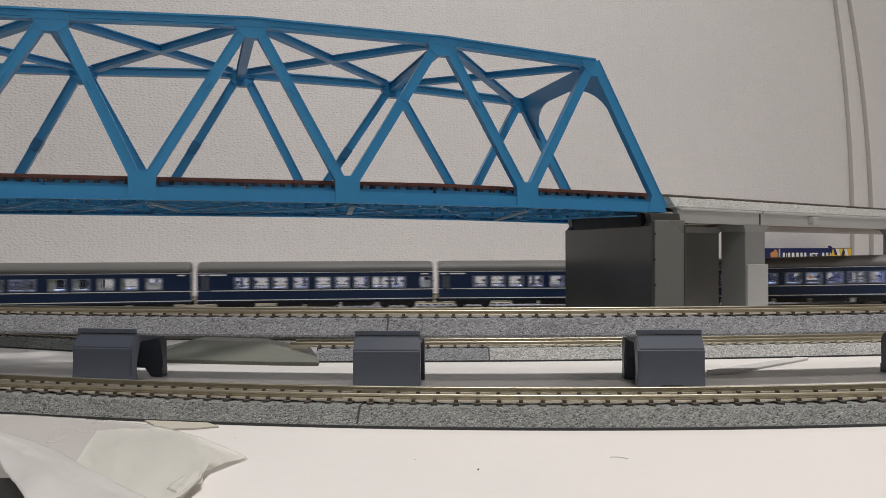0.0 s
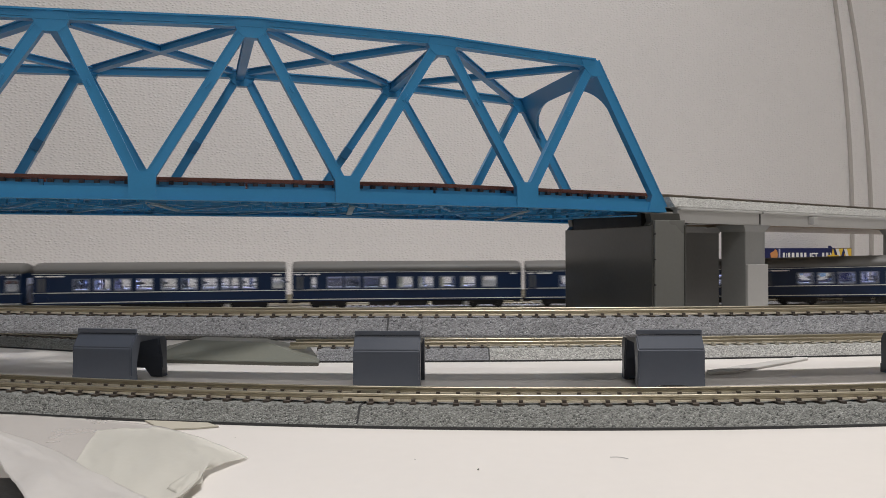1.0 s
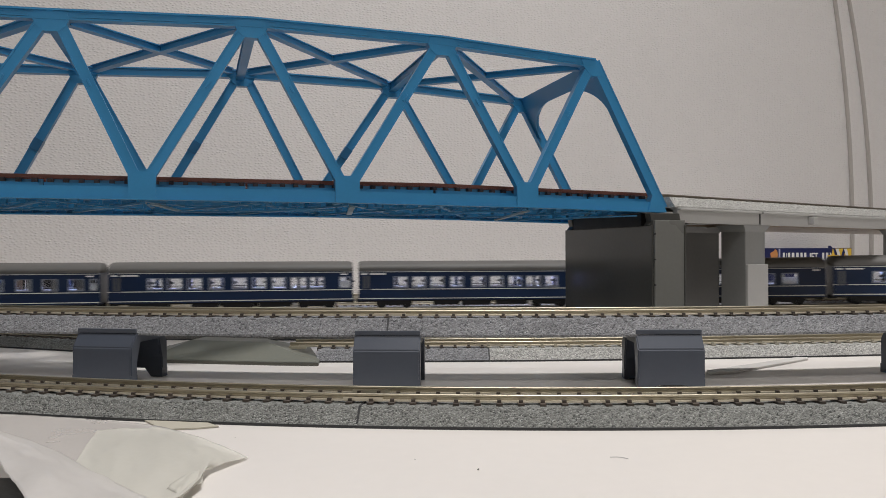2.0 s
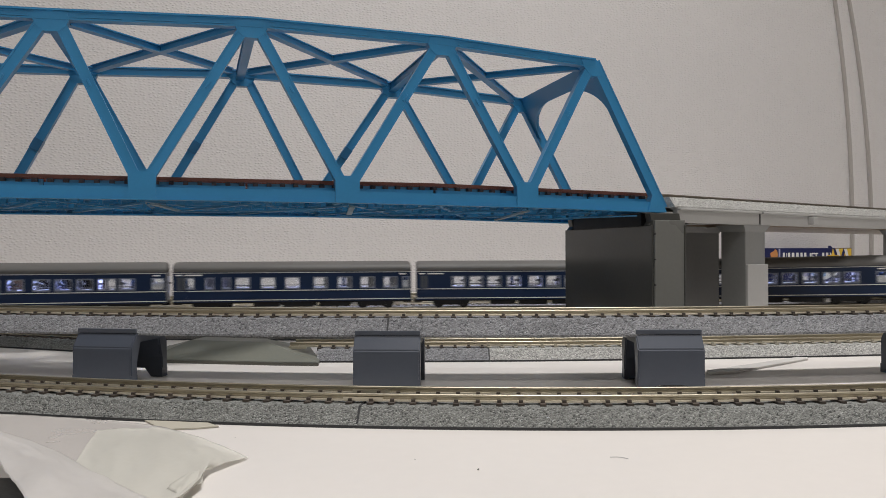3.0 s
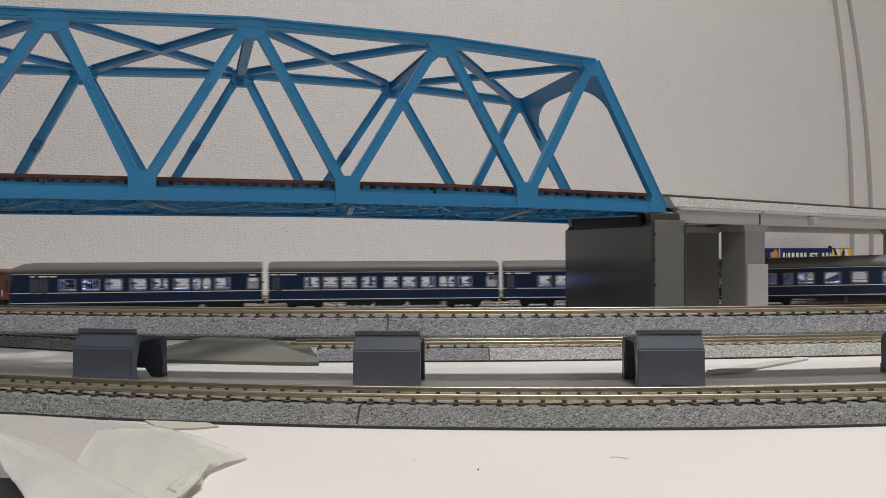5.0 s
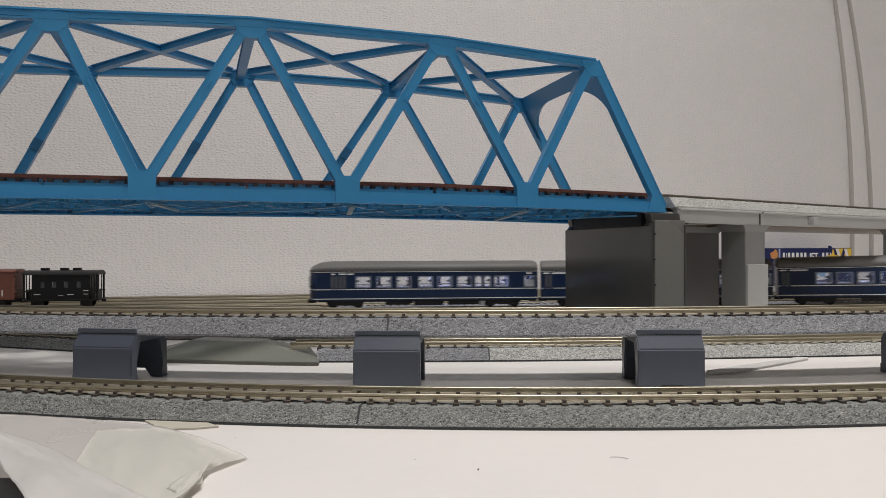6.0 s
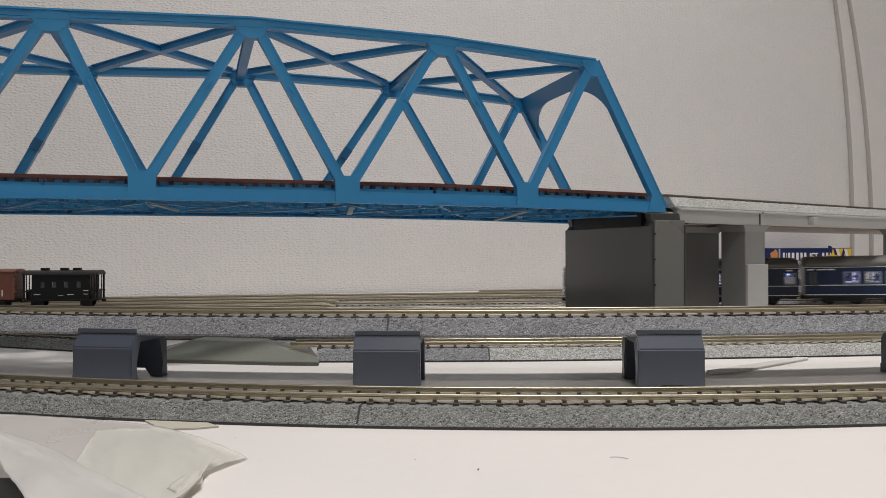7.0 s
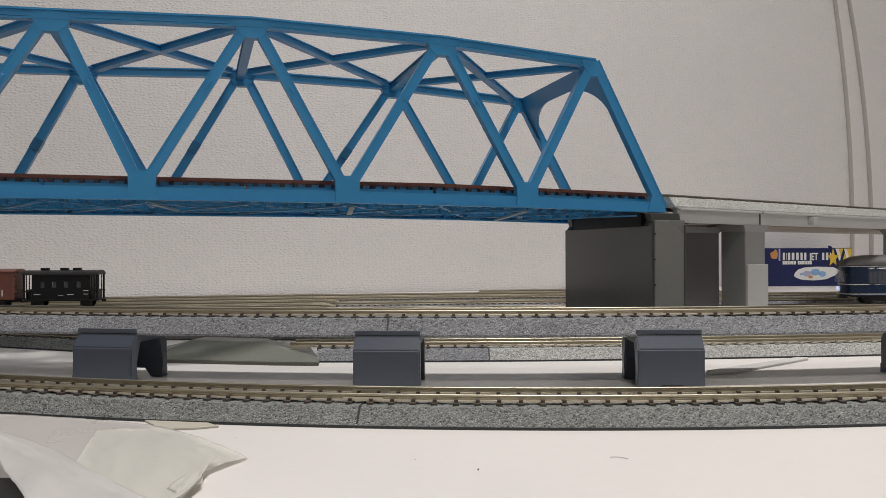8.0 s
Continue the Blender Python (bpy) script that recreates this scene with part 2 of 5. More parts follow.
def slab(bm, outline, z0, z1):
    """A plate: an outline in x, y, from z0 to z1."""
    a, b = [[bm.verts.new((x, y, z)) for x, y in outline] for z in (z0, z1)]
    n = len(outline)
    bm.faces.new(a)
    bm.faces.new(b[::-1])
    for i in range(n):
        bm.faces.new((a[i], b[i], b[(i + 1) % n], a[(i + 1) % n]))
    bmesh.ops.recalc_face_normals(bm, faces=bm.faces)
    return bm


def beam(bm, p, q, width, depth, side=(0, 1, 0)):
    """A bar from p to q; width across side, depth along side."""
    p, q, side = Vector(p), Vector(q), Vector(side)
    way = (q - p).normalized()
    across = way.cross(side).normalized() * (width / 2)
    deep = across.cross(way).normalized() * (depth / 2)
    v = [bm.verts.new(e + i * across + j * deep) for e in (p, q) for i, j in ((-1, -1), (1, -1), (1, 1), (-1, 1))]
    for a in ((3, 2, 1, 0), (4, 5, 6, 7), (0, 1, 5, 4), (1, 2, 6, 5), (2, 3, 7, 6), (3, 0, 4, 7)):
        bm.faces.new([v[i] for i in a])
    return bm


def girder(bm, p, q, width, depth, side=(0, 1, 0), lip=0.00045):
    """An open channel bar: a face plate with two lips, as moulded bridge members are."""
    p, q, s = Vector(p), Vector(q), Vector(side)
    way = (q - p).normalized()
    across = way.cross(s).normalized()
    deep = across.cross(way).normalized()
    beam(bm, p, q, width - 2 * lip, depth * 0.9, side)
    for k in (-1, 1):
        o = across * k * (width / 2 - lip / 2)
        beam(bm, p + o, q + o, lip, depth, side)
    return bm


def sweep(bm, path, profile, closed=True):
    """Profile points (offset to the left of the way, z) carried along the path's points (x, y)."""
    rings = []
    for i, (x, y) in enumerate(path):
        a, b = path[max(0, i - 1)], path[min(len(path) - 1, i + 1)]
        d = Vector((b[0] - a[0], b[1] - a[1])).normalized()
        rings.append([bm.verts.new((x - d.y * o, y + d.x * o, z)) for o, z in profile])
    n = len(profile)
    for r, s in zip(rings, rings[1:]):
        for j in range(n if closed else n - 1):
            bm.faces.new((r[j], r[(j + 1) % n], s[(j + 1) % n], s[j]))
    if closed:
        bm.faces.new(rings[0])
        bm.faces.new(rings[-1][::-1])
    bmesh.ops.recalc_face_normals(bm, faces=bm.faces)
    return bm


def part(name, bm, mat, parent, label="", smooth=False):
    me = bpy.data.meshes.new(name)
    bm.to_mesh(me)
    bm.free()
    me.materials.append(mat)
    if smooth:
        for p in me.polygons:
            p.use_smooth = True
    ob = new(name, me)
    ob.parent = parent
    return tagged(ob, label)


def piece(name, me, parent, m):
    ob = new(name, me)
    ob.parent = parent
    ob.matrix_basis = m
    return ob


def thing(name, label, category, m=None, group="", kind=""):
    ob = new(name)
    ob.empty_display_size = 0.01
    if m is not None:
        ob.matrix_basis = m
    return tagged(ob, label, category, group, kind)


def single(name, bm, mat, label, category, m=None, group="", kind="", smooth=False):
    ob = part(name, bm, mat, None, "", smooth)
    if m is not None:
        ob.matrix_basis = m
    return tagged(ob, label, category, group, kind)


def mesh_of(name, bm, mat):
    me = bpy.data.meshes.new(name)
    bm.to_mesh(me)
    bm.free()
    me.materials.append(mat)
    return me


def structure(name, bm, mat, label="", m=None):
    return single(name, bm, mat, label, "", m, kind="structure")


# ---- the room ----
W0 = 0.742                      # the wall's distance straight ahead
WALL_POSE = pose(0, W0, 0, 0, 0, TH)
structure("wall_north", boxed(-2.6, 0.86, 0.0, 0.06, -0.75, 1.7), WALL, "warm white woven-emboss wallpaper", WALL_POSE)
structure("wall_east", boxed(0.86, 0.92, -2.6, 0.06, -0.75, 1.7), ROOM_PAINT, "plain painted wall", WALL_POSE)
structure("wall_west", boxed(-2.66, -2.6, -2.6, 0.06, -0.75, 1.7), ROOM_PAINT, "plain painted wall", WALL_POSE)
structure("wall_south", boxed(-2.6, 0.86, -2.66, -2.6, -0.75, 1.7), ROOM_PAINT, "plain painted wall", WALL_POSE)
structure("floor", boxed(-2.7, 0.95, -2.7, 0.1, -0.8, -0.75), FLOOR_WOOD, "brown floor", WALL_POSE)
structure("ceiling", boxed(-2.7, 0.95, -2.7, 0.1, 1.7, 1.75), ROOM_PAINT, "white ceiling", WALL_POSE)
table = thing("table", "white laminate table standing against the wallpapered wall", "table", WALL_POSE)
part("tabletop", softened(boxed(-2.0, 0.85, -0.9, -0.004, -0.03, 0.0), 0.002), TABLE, table)
for lx in (-1.95, 0.75):
    for ly in (-0.86, -0.08):
        part("leg", softened(boxed(lx, lx + 0.05, ly, ly + 0.05, -0.75, -0.0302), 0.003), TABLE, table)


def shade_strip(name, bow, width, label):
    """A strip up the wall that paints an edge's shade line, bowed a little out of plumb at its upper end."""
    bm = bmesh.new()
    path = [(bow[0] + bow[1] * z + bow[2] * z * z, z) for z in np.linspace(0.0, 0.45, 30)]
    rows = []
    for px, z in path:
        rows.append([bm.verts.new((px + dx, dy, z)) for dx, dy in ((-width / 2, -0.0004), (-width * 0.40, -0.0036), (width * 0.40, -0.0036), (width / 2, -0.0004))])
    for a, b in zip(rows, rows[1:]):
        for j in range(3):
            bm.faces.new((a[j], a[j + 1], b[j + 1], b[j]))
    bmesh.ops.recalc_face_normals(bm, faces=bm.faces)
    return structure(name, bm, EDGE_SHADE, label, WALL_POSE)


shade_strip("trim", (0.4752, 0.0431, -0.3567), 0.0034, "dark upright wall edge line painted as a beige strip, slightly bowed")
shade_strip("trim", (0.5027, 0.0351, -0.4087), 0.0034, "dark upright wall edge line painted as a beige strip, slightly bowed")


# ---- tracks ----
def front_line(x):
    return 0.1682 - 0.0707 * x + 0.977 * x * x + 0.0125


def mid_line(x):
    return 0.2274 - 0.0261 * x + 0.746 * x * x + 0.0045


def third_line(x):
    return 0.2698 + 0.02 * x + 0.4 * x * x + 0.0125


def train_line(x):
    return 0.4495 + 0.10 * x - 0.35 * min(abs(x), 0.25) ** 2 - 0.9 * max(0.0, min(x, 0.30) - 0.06) ** 2


def train_lift(x):
    """The train's line climbs a little past the bridge pier."""
    return 0.115 * max(0.0, min(x, 0.26) - 0.08) ** 2


def line_points(fn, x0, x1, step=0.004):
    n = max(2, int((x1 - x0) / step))
    return [(x, fn(x)) for x in np.linspace(x0, x1, n + 1)]


def along(path, pitch):
    """Poses (x, y, angle) at even steps along the path."""
    out, carry = [], 0.0
    for (ax, ay), (bx, by) in zip(path, path[1:]):
        d = math.hypot(bx - ax, by - ay)
        while carry <= d:
            k = carry / d
            out.append((ax + (bx - ax) * k, ay + (by - ay) * k, math.degrees(math.atan2(by - ay, bx - ax))))
            carry += pitch
        carry -= d
    return out


def rail_profile(o, z):
    h = 0.0016
    return [(o - 0.0008, z), (o + 0.0008, z), (o + 0.0008, z + 0.0002), (o + 0.00025, z + 0.00055), (o + 0.00025, z + h - 0.0007), (o + 0.00045, z + h - 0.0005),
            (o + 0.00045, z + h - 0.0001), (o + 0.00033, z + h), (o - 0.00033, z + h), (o - 0.00045, z + h - 0.0001), (o - 0.00045, z + h - 0.0005),
            (o - 0.00025, z + h - 0.0007), (o - 0.00025, z + 0.00055), (o - 0.0008, z + 0.0002)]


def roadbed(path, base, seed, fine=True, half=0.0125, top=0.0092, high=0.0040):
    """A moulded roadbed whose shoulders and crown are pebbly."""
    rnd = random.Random(seed)
    bm = bmesh.new()
    prof = []
    n = 9 if fine else 3
    prof.append((-half, 0.0))
    prof += [(-half + (half - top) * k / n, 0.0006 + (high - 0.0006) * k / n) for k in range(n + 1)]
    m = 14 if fine else 3
    prof += [(-top + 2 * top * k / m, high) for k in range(1, m)]
    prof += [(top + (half - top) * k / n, high - (high - 0.0006) * k / n) for k in range(n + 1)]
    prof.append((half, 0.0))
    sweep(bm, path, [(o, base + z) for o, z in prof])
    if fine:
        for v in bm.verts:
            if v.co.z > base + 0.0009:
                v.co += Vector((rnd.uniform(-1, 1) * 0.00009, rnd.uniform(-1, 1) * 0.00009, rnd.uniform(-1, 1) * 0.00012))
    return bm


def sleeper_bm(length=0.0146, width=0.0014, pale=False):
    bm = bmesh.new()
    box(bm, -width / 2, width / 2, -length / 2, length / 2, -0.0008, 0.0003)
    for s in (-1, 1):                        # moulded rail clips
        for k in (-1, 1):
            box(bm, -width * 0.32, width * 0.32, s * 0.00475 + k * 0.00095 - 0.00036, s * 0.00475 + k * 0.00095 + 0.00036, 0.0003, 0.00092)
    return bm


def track(name, label, path, base, bed, rail, tie, pitch, joints=(), fine=True, separate=True, seed=1, group="model railway tracks", deep=0.0, rim=None):
    t = thing(name, label, "railway track", group=group)
    part("roadbed", roadbed(path, base - deep, seed, fine, high=0.0040 + deep), bed, t, "grey moulded ballast roadbed")
    edge = bmesh.new()
    low = base - deep
    sweep(edge, path, [(-0.0128, low), (-0.0128, low + 0.0006), (-0.0120, low + 0.0006), (-0.0120, low)])
    part("roadbed_edge", edge, rim or BASE_EDGE, t, "dark lower edge of the roadbed")
    zt = base + 0.0042
    for o in (-0.00475, 0.00475):
        line = part("rail", sweep(bmesh.new(), path, rail_profile(o, zt + 0.0003)), rail, t, "tan metal rail")
        if fine:
            part("rail_foot", sweep(bmesh.new(), path, [(o - 0.0009, zt + 0.0003), (o - 0.0009, zt + 0.00068), (o + 0.0009, zt + 0.00068), (o + 0.0009, zt + 0.0003)]), RAIL_FOOT_GLINT, line, "rail foot with a painted highlight")
    if separate:
        me = mesh_of("sleeper", sleeper_bm(), tie)
        for x, y, a in along(path, pitch):
            piece("sleeper", me, t, pose(x, y, zt, 0, 0, a))
    else:
        bm = bmesh.new()
        for x, y, a in along(path, pitch):
            one = boxed(-0.00085, 0.00085, -0.0082, 0.0082, -0.0008, 0.0003)
            one.transform(pose(x, y, zt, 0, 0, a))
            me = bpy.data.meshes.new("tmp")
            one.to_mesh(me)
            one.free()
            bm.from_mesh(me)
            bpy.data.meshes.remove(me)
        tagged(part("sleepers", bm, tie, t), kind="stuff")
    for x, y, a in joints:
        m = pose(x, y, base, 0, 0, a)
        for o in (-0.00475, 0.00475):
            b = boxed(-0.0045, 0.0045, o - 0.0011, o + 0.0011, 0.0045, 0.0054)
            b.transform(m)
            part("rail_joiner", b, JOINER, t, "bright metal rail joiner")
        b = bmesh.new()
        prism(b, [(-0.0129, 0.0), (-0.0096, 0.0042), (0.0096, 0.0042), (0.0129, 0.0)], -0.00022, 0.00022)
        b.transform(m @ pose(0, 0, 0, 0, 0, 90))
        part("joint_gap", b, BASE_EDGE, t, "dark gap between track pieces")
    return t


def joint_at(fn, x):
    return (x, fn(x), math.degrees(math.atan((fn(x + 0.001) - fn(x - 0.001)) / 0.002)))


MID_Z = 0.0148
track("front_track", "grey ballasted model track with brown sleepers on the table", line_points(front_line, -0.17, 0.16, 0.0008), 0.0, BALLAST, RAIL, SLEEPER, 0.0047,
      [joint_at(front_line, -0.0173)], seed=1)
track("raised_track", "blue-grey ballasted model track raised on slate piers", line_points(mid_line, -0.20, 0.20, 0.0008), MID_Z, BALLAST_BLUE, RAIL, SLEEPER, 0.0047,
      [joint_at(mid_line, -0.0150)], seed=2, deep=0.0008, rim=BALLAST_BLUE)
third_dark = track("lower_track", "short grey track piece with brown sleepers on the table", line_points(third_line, -0.043, 0.0152, 0.001), 0.0, BALLAST_BLUE, RAIL, SLEEPER, 0.0047, seed=3)
third_pale = track("lower_track", "pale grey track with concrete sleepers on the table", line_points(third_line, 0.0156, 0.26, 0.001), 0.0, BALLAST_PALE, RAIL, SLEEPER_PALE, 0.0047,
                   [joint_at(third_line, 0.0154)], seed=4)
track("lower_track", "pale grey parallel track with concrete sleepers on the table", line_points(lambda x: third_line(x) + 0.0268, -0.022, 0.27, 0.001), 0.0, BALLAST_PALE, RAIL_DULL, SLEEPER_PALE, 0.0047, seed=6)
for o in (-0.00475, 0.00475):
    for x, d in ((-0.0475, 0.0), (-0.0510, 0.0006)):
        b = boxed(x - 0.0030, x + 0.0030, third_line(x) + o - 0.0009, third_line(x) + o + 0.0009, 0.0044 - d, 0.0053 - d)
        part("rail_joiner", b, JOINER, third_dark, "bright metal rail joiner on the bare rail end")
    bar = sweep(bmesh.new(), line_points(third_line, -0.0535, -0.0430, 0.002), rail_profile(o, 0.0045))
    part("rail_end", bar, RAIL, third_dark, "bare rail end")
track("left_track", "shaded grey curved track on the table", line_points(lambda x: 0.3147 - 0.38 * (x + 0.1413), -0.30, -0.118, 0.0012), 0.0, BALLAST, RAIL_DULL, SLEEPER, 0.0047, fine=True, separate=False)
track("rear_track", "shaded grey track piece behind the olive plate", line_points(lambda x: 0.345 - 0.06 * x, -0.30, -0.035, 0.004), 0.0, BALLAST_FAR, RAIL_DULL, SLEEPER, 0.0047, fine=False, separate=False)
main_track = track("main_track", "grey ballasted track that carries the blue train", line_points(train_line, -1.45, 0.95, 0.01), 0.0, BALLAST_BLUE, RAIL, SLEEPER, 0.0047, fine=False, separate=False)
for ob in main_track.children:
    for v in ob.data.vertices:
        if v.co.z > 0.0003:
            v.co.z += train_lift(v.co.x)


def yard_line(off):
    return lambda x: 0.4495 + 0.15 * x + off - 0.15 * min(abs(x), 0.25) ** 2


def yard(off, x0, x1, tie=SLEEPER, bed=BALLAST_FAR, joints=()):
    track("siding_track", "distant brownish siding track near the wall", line_points(yard_line(off), x0, x1, 0.01), 0.0, bed, RAIL, tie, 0.0047, [joint_at(yard_line(off), j) for j in joints], fine=False, separate=False)


yard(0.040, -0.6, -0.068, joints=(-0.0695, -0.195))
yard(0.076, -0.6, -0.070, joints=(-0.0720,))
yard(0.054, -0.066, 0.60, SLEEPER, BALLAST_BLUE, (0.012,))
yard(0.112, -0.6, 0.75, joints=(-0.085, 0.02))
yard(0.148, -0.6, 0.22)
yard(0.184, 0.03, 0.20)


def pier_bm():
    """An inverted U with a chamfered shoulder, open along the track."""
    bm = bmesh.new()
    w, d, top, foot = 0.0092, 0.0100, 0.0147, 0.0027
    outer = [(-d, foot), (-d, 0.0107), (-d + 0.0028, top), (d - 0.0028, top), (d, 0.0107), (d, foot)]
    inner = [(d - 0.0032, foot), (d - 0.0032, 0.006), (d - 0.0050, top - 0.0028), (-d + 0.0050, top - 0.0028), (-d + 0.0032, 0.006), (-d + 0.0032, foot)]
    ring = outer + inner
    a, b = [[bm.verts.new((x, y, z)) for y, z in ring] for x in (-w, w)]
    n = len(ring)
    for i in range(n):
        bm.faces.new((a[i], b[i], b[(i + 1) % n], a[(i + 1) % n]))
    o = len(outer)
    for v in (a, b):
        for i in range(o - 1):
            bm.faces.new((v[i], v[i + 1], v[n - 2 - i], v[n - 1 - i]))
    bmesh.ops.recalc_face_normals(bm, faces=bm.faces)
    bmesh.ops.bevel(bm, geom=[e for e in bm.edges if e.calc_face_angle(0) > 0.4 and max(v.co.z for v in e.verts) > foot + 0.0001], offset=0.00035, segments=2, affect="EDGES")
    return bm


def track_pier():
    t = thing("track_pier", "slate grey plastic arch pier under the raised track", "pier", group="track piers")
    part("body", pier_bm(), SLATE, t)
    for s in (-1, 1):
        y0, y1 = sorted((s * 0.0100, s * 0.0068))
        notch, wide = (0.0009, 0.0034) if s < 0 else (0.0026, 0.0036)
        part("foot", prism(bmesh.new(), [(-0.0092, 0.0), (-0.0056, 0.0), (-wide, notch), (wide, notch), (0.0056, 0.0), (0.0092, 0.0), (0.0092, 0.0027), (-0.0092, 0.0027)], y0, y1), SLATE, t, "foot with a notch")
    part("lip", softened(boxed(-0.0091, 0.0091, -0.0076, -0.0069, 0.0146, 0.0159), 0.0002), SLATE, t, "raised lip that holds the roadbed")
    return t


def on_mid(x):
    return pose(x, mid_line(x), 0, 0, 0, joint_at(mid_line, x)[2]) @ pose(0, -0.0062, 0)


first_pier = track_pier()
first_pier.matrix_basis = on_mid(-0.0945)
for px, skew in ((-0.0148, 0.0), (0.0622, -4.0), (0.1455, 0.0)):
    copy_thing(first_pier, on_mid(px) @ pose(0, 0, 0, 0, 0, skew))


# ---- the truss bridge ----
BW = 0.078
bridge = thing("truss_bridge", "light blue plastic curved-chord truss railway bridge on a dark pier", "bridge", pose(0, 0.29, 0, 0, 0, TH))
TOP = [(-0.3240, 0.1100), (-0.2610, 0.1126), (-0.1960, 0.1128), (-0.1302, 0.1149), (-0.0683, 0.1175), (-0.0005, 0.1163), (0.0615, 0.1122)]
BOT = [-0.3560, -0.2930, -0.2290, -0.1650, -0.1032, -0.0355, 0.0330, 0.0915]
TOP_FAR = [(-0.3240, 0.1092), (-0.2610, 0.1118), (-0.1965, 0.1120), (-0.1308, 0.1141), (-0.0674, 0.1167), (0.0000, 0.1155), (0.0640, 0.1114)]
BOT_FAR = [-0.3560, -0.2930, -0.2270, -0.1600, -0.1008, -0.0372, 0.0345, 0.0950]
CH0, CH1 = 0.0546, 0.0587       # bottom chord


def chord_z(a):
    return CH0 + (0.0004 if a < 0 else 0.0004 - 0.022 * a)


for side, w in enumerate((0.0, BW)):
    inner = 1 if side == 0 else -1
    tops, bots = (TOP, BOT) if side == 0 else (TOP_FAR, BOT_FAR)
    for (a0, z0), (a1, z1) in zip(tops, tops[1:]):
        bm = bmesh.new()
        beam(bm, (a0, w, z0 - 0.0016), (a1, w, z1 - 0.0016), 0.0028, 0.0030)
        beam(bm, (a0, w, z0 - 0.0003), (a1, w, z1 - 0.0003), 0.0006, 0.0047)
        beam(bm, (a0, w, z0 - 0.0031), (a1, w, z1 - 0.0031), 0.0005, 0.0038)
        chord = part("top_chord", bm, BLUE, bridge)
        rise = (z1 - z0) / (a1 - a0)
        for k0, k1 in ((0.10, 0.34), (0.40, 0.62), (0.68, 0.90)):
            p, q = a0 + (a1 - a0) * k0, a0 + (a1 - a0) * k1
            part("cover_strip", beam(bmesh.new(), (p, w - inner * 0.00165, z0 + rise * (p - a0) - 0.0024), (q, w - inner * 0.00165, z0 + rise * (q - a0) - 0.0024), 0.0005, 0.0005), BLUE, chord, "raised cover strip on the chord")
    for a0, a1 in zip(BOT, BOT[1:]):
        bm = bmesh.new()
        za, zb, low = chord_z(a0), chord_z(a1), 0.0018 * side
        beam(bm, (a0, w, za + 0.00205), (a1, w, zb + 0.00205), 0.0041, 0.0026)
        if side:
            beam(bm, (a0, w + 0.0007, za - low / 2), (a1, w + 0.0007, zb - low / 2), low, 0.0005)
            for k in range(int((a1 - a0) / 0.0042)):
                ak = a0 + 0.0042 * (k + 0.5)
                beam(bm, (ak, w, chord_z(ak) + 0.0001), (ak, w, chord_z(ak) - low), 0.0022 if k % 3 else 0.0012, 0.0014)
        beam(bm, (a0, w, za + 0.0002 - low), (a1, w, zb + 0.0002 - low), 0.0006, 0.0038)
        part("bottom_chord", bm, BLUE, bridge)
    for i, (a, z) in enumerate(tops):
        for b in (bots[i], bots[i + 1]):
            end = b in (bots[0], bots[-1])
            zb = chord_z(b) + (0.0015 if end else 0.0075)
            bb = b if end else b + (0.0022 if b < a else -0.0022)
            aa = a if end else a + (-0.0030 if b < a else 0.0030)
            z1 = z - (0.0012 if end else 0.0050)
            part("end_post" if end else "diagonal", girder(bmesh.new(), (aa, w, z1), (bb, w, zb), 0.0035 if not end else 0.0040, 0.0035 if not end else 0.0034), BLUE, bridge)
            if not side and not end:
                lo, hi = Vector((bb, w - 0.0018, zb)), Vector((aa, w - 0.0018, z1))
                part("moulding_mark", softened(beam(bmesh.new(), lo.lerp(hi, 0.60), lo.lerp(hi, 0.65), 0.0008, 0.0003), 0.0001, 1), BLUE, bridge, "small moulded slot mark on the diagonal")
            if side and b < a and not end and a < 0.03:
                lo, hi = Vector((bb, w, zb)), Vector((aa, w, z1))
                part("splice_plate", beam(bmesh.new(), lo.lerp(hi, 0.36), lo.lerp(hi, 0.45), 0.0037, 0.0042), BLUE_DARK, bridge, "dark blue splice on the diagonal")
        if 0 < i < len(tops) - 1:
            pl = [(a - 0.0054, z - 0.0034), (a - 0.0046, z - 0.0050), (a - 0.0025, z - 0.0071), (a + 0.0025, z - 0.0071), (a + 0.0046, z - 0.0050), (a + 0.0054, z - 0.0034), (a + 0.0048, z - 0.0006), (a - 0.0048, z - 0.0006)]
        elif i:
            pl = [(a - 0.0050, z - 0.0032), (a - 0.0020, z - 0.0066), (a + 0.0022, z - 0.0068), (a + 0.0036, z - 0.0060), (a + 0.0006, z - 0.0004), (a - 0.0060, z - 0.0004)]
        else:
            pl = [(a + 0.0050, z - 0.0032), (a + 0.0020, z - 0.0066), (a - 0.0022, z - 0.0068), (a - 0.0036, z - 0.0060), (a - 0.0006, z - 0.0004), (a + 0.0060, z - 0.0004)]
        part("gusset_plate", prism(bmesh.new(), pl, w - 0.00178, w + 0.00178), BLUE, bridge)
    for i, a in enumerate(bots):
        z = chord_z(a)
        if 0 < i < len(bots) - 1:
            pl = [(a - 0.0043, z + 0.0004), (a + 0.0043, z + 0.0004), (a + 0.0043, z + 0.0087), (a + 0.0020, z + 0.0105), (a + 0.0012, z + 0.0094), (a - 0.0012, z + 0.0094), (a - 0.0020, z + 0.0105), (a - 0.0043, z + 0.0087)]
        else:
            k = 1 if i else -1
            pl = [(a - k * 0.0070, z), (a + k * 0.0016, z), (a - k * 0.0018, z + 0.0070), (a - k * 0.0048, z + 0.0072)]
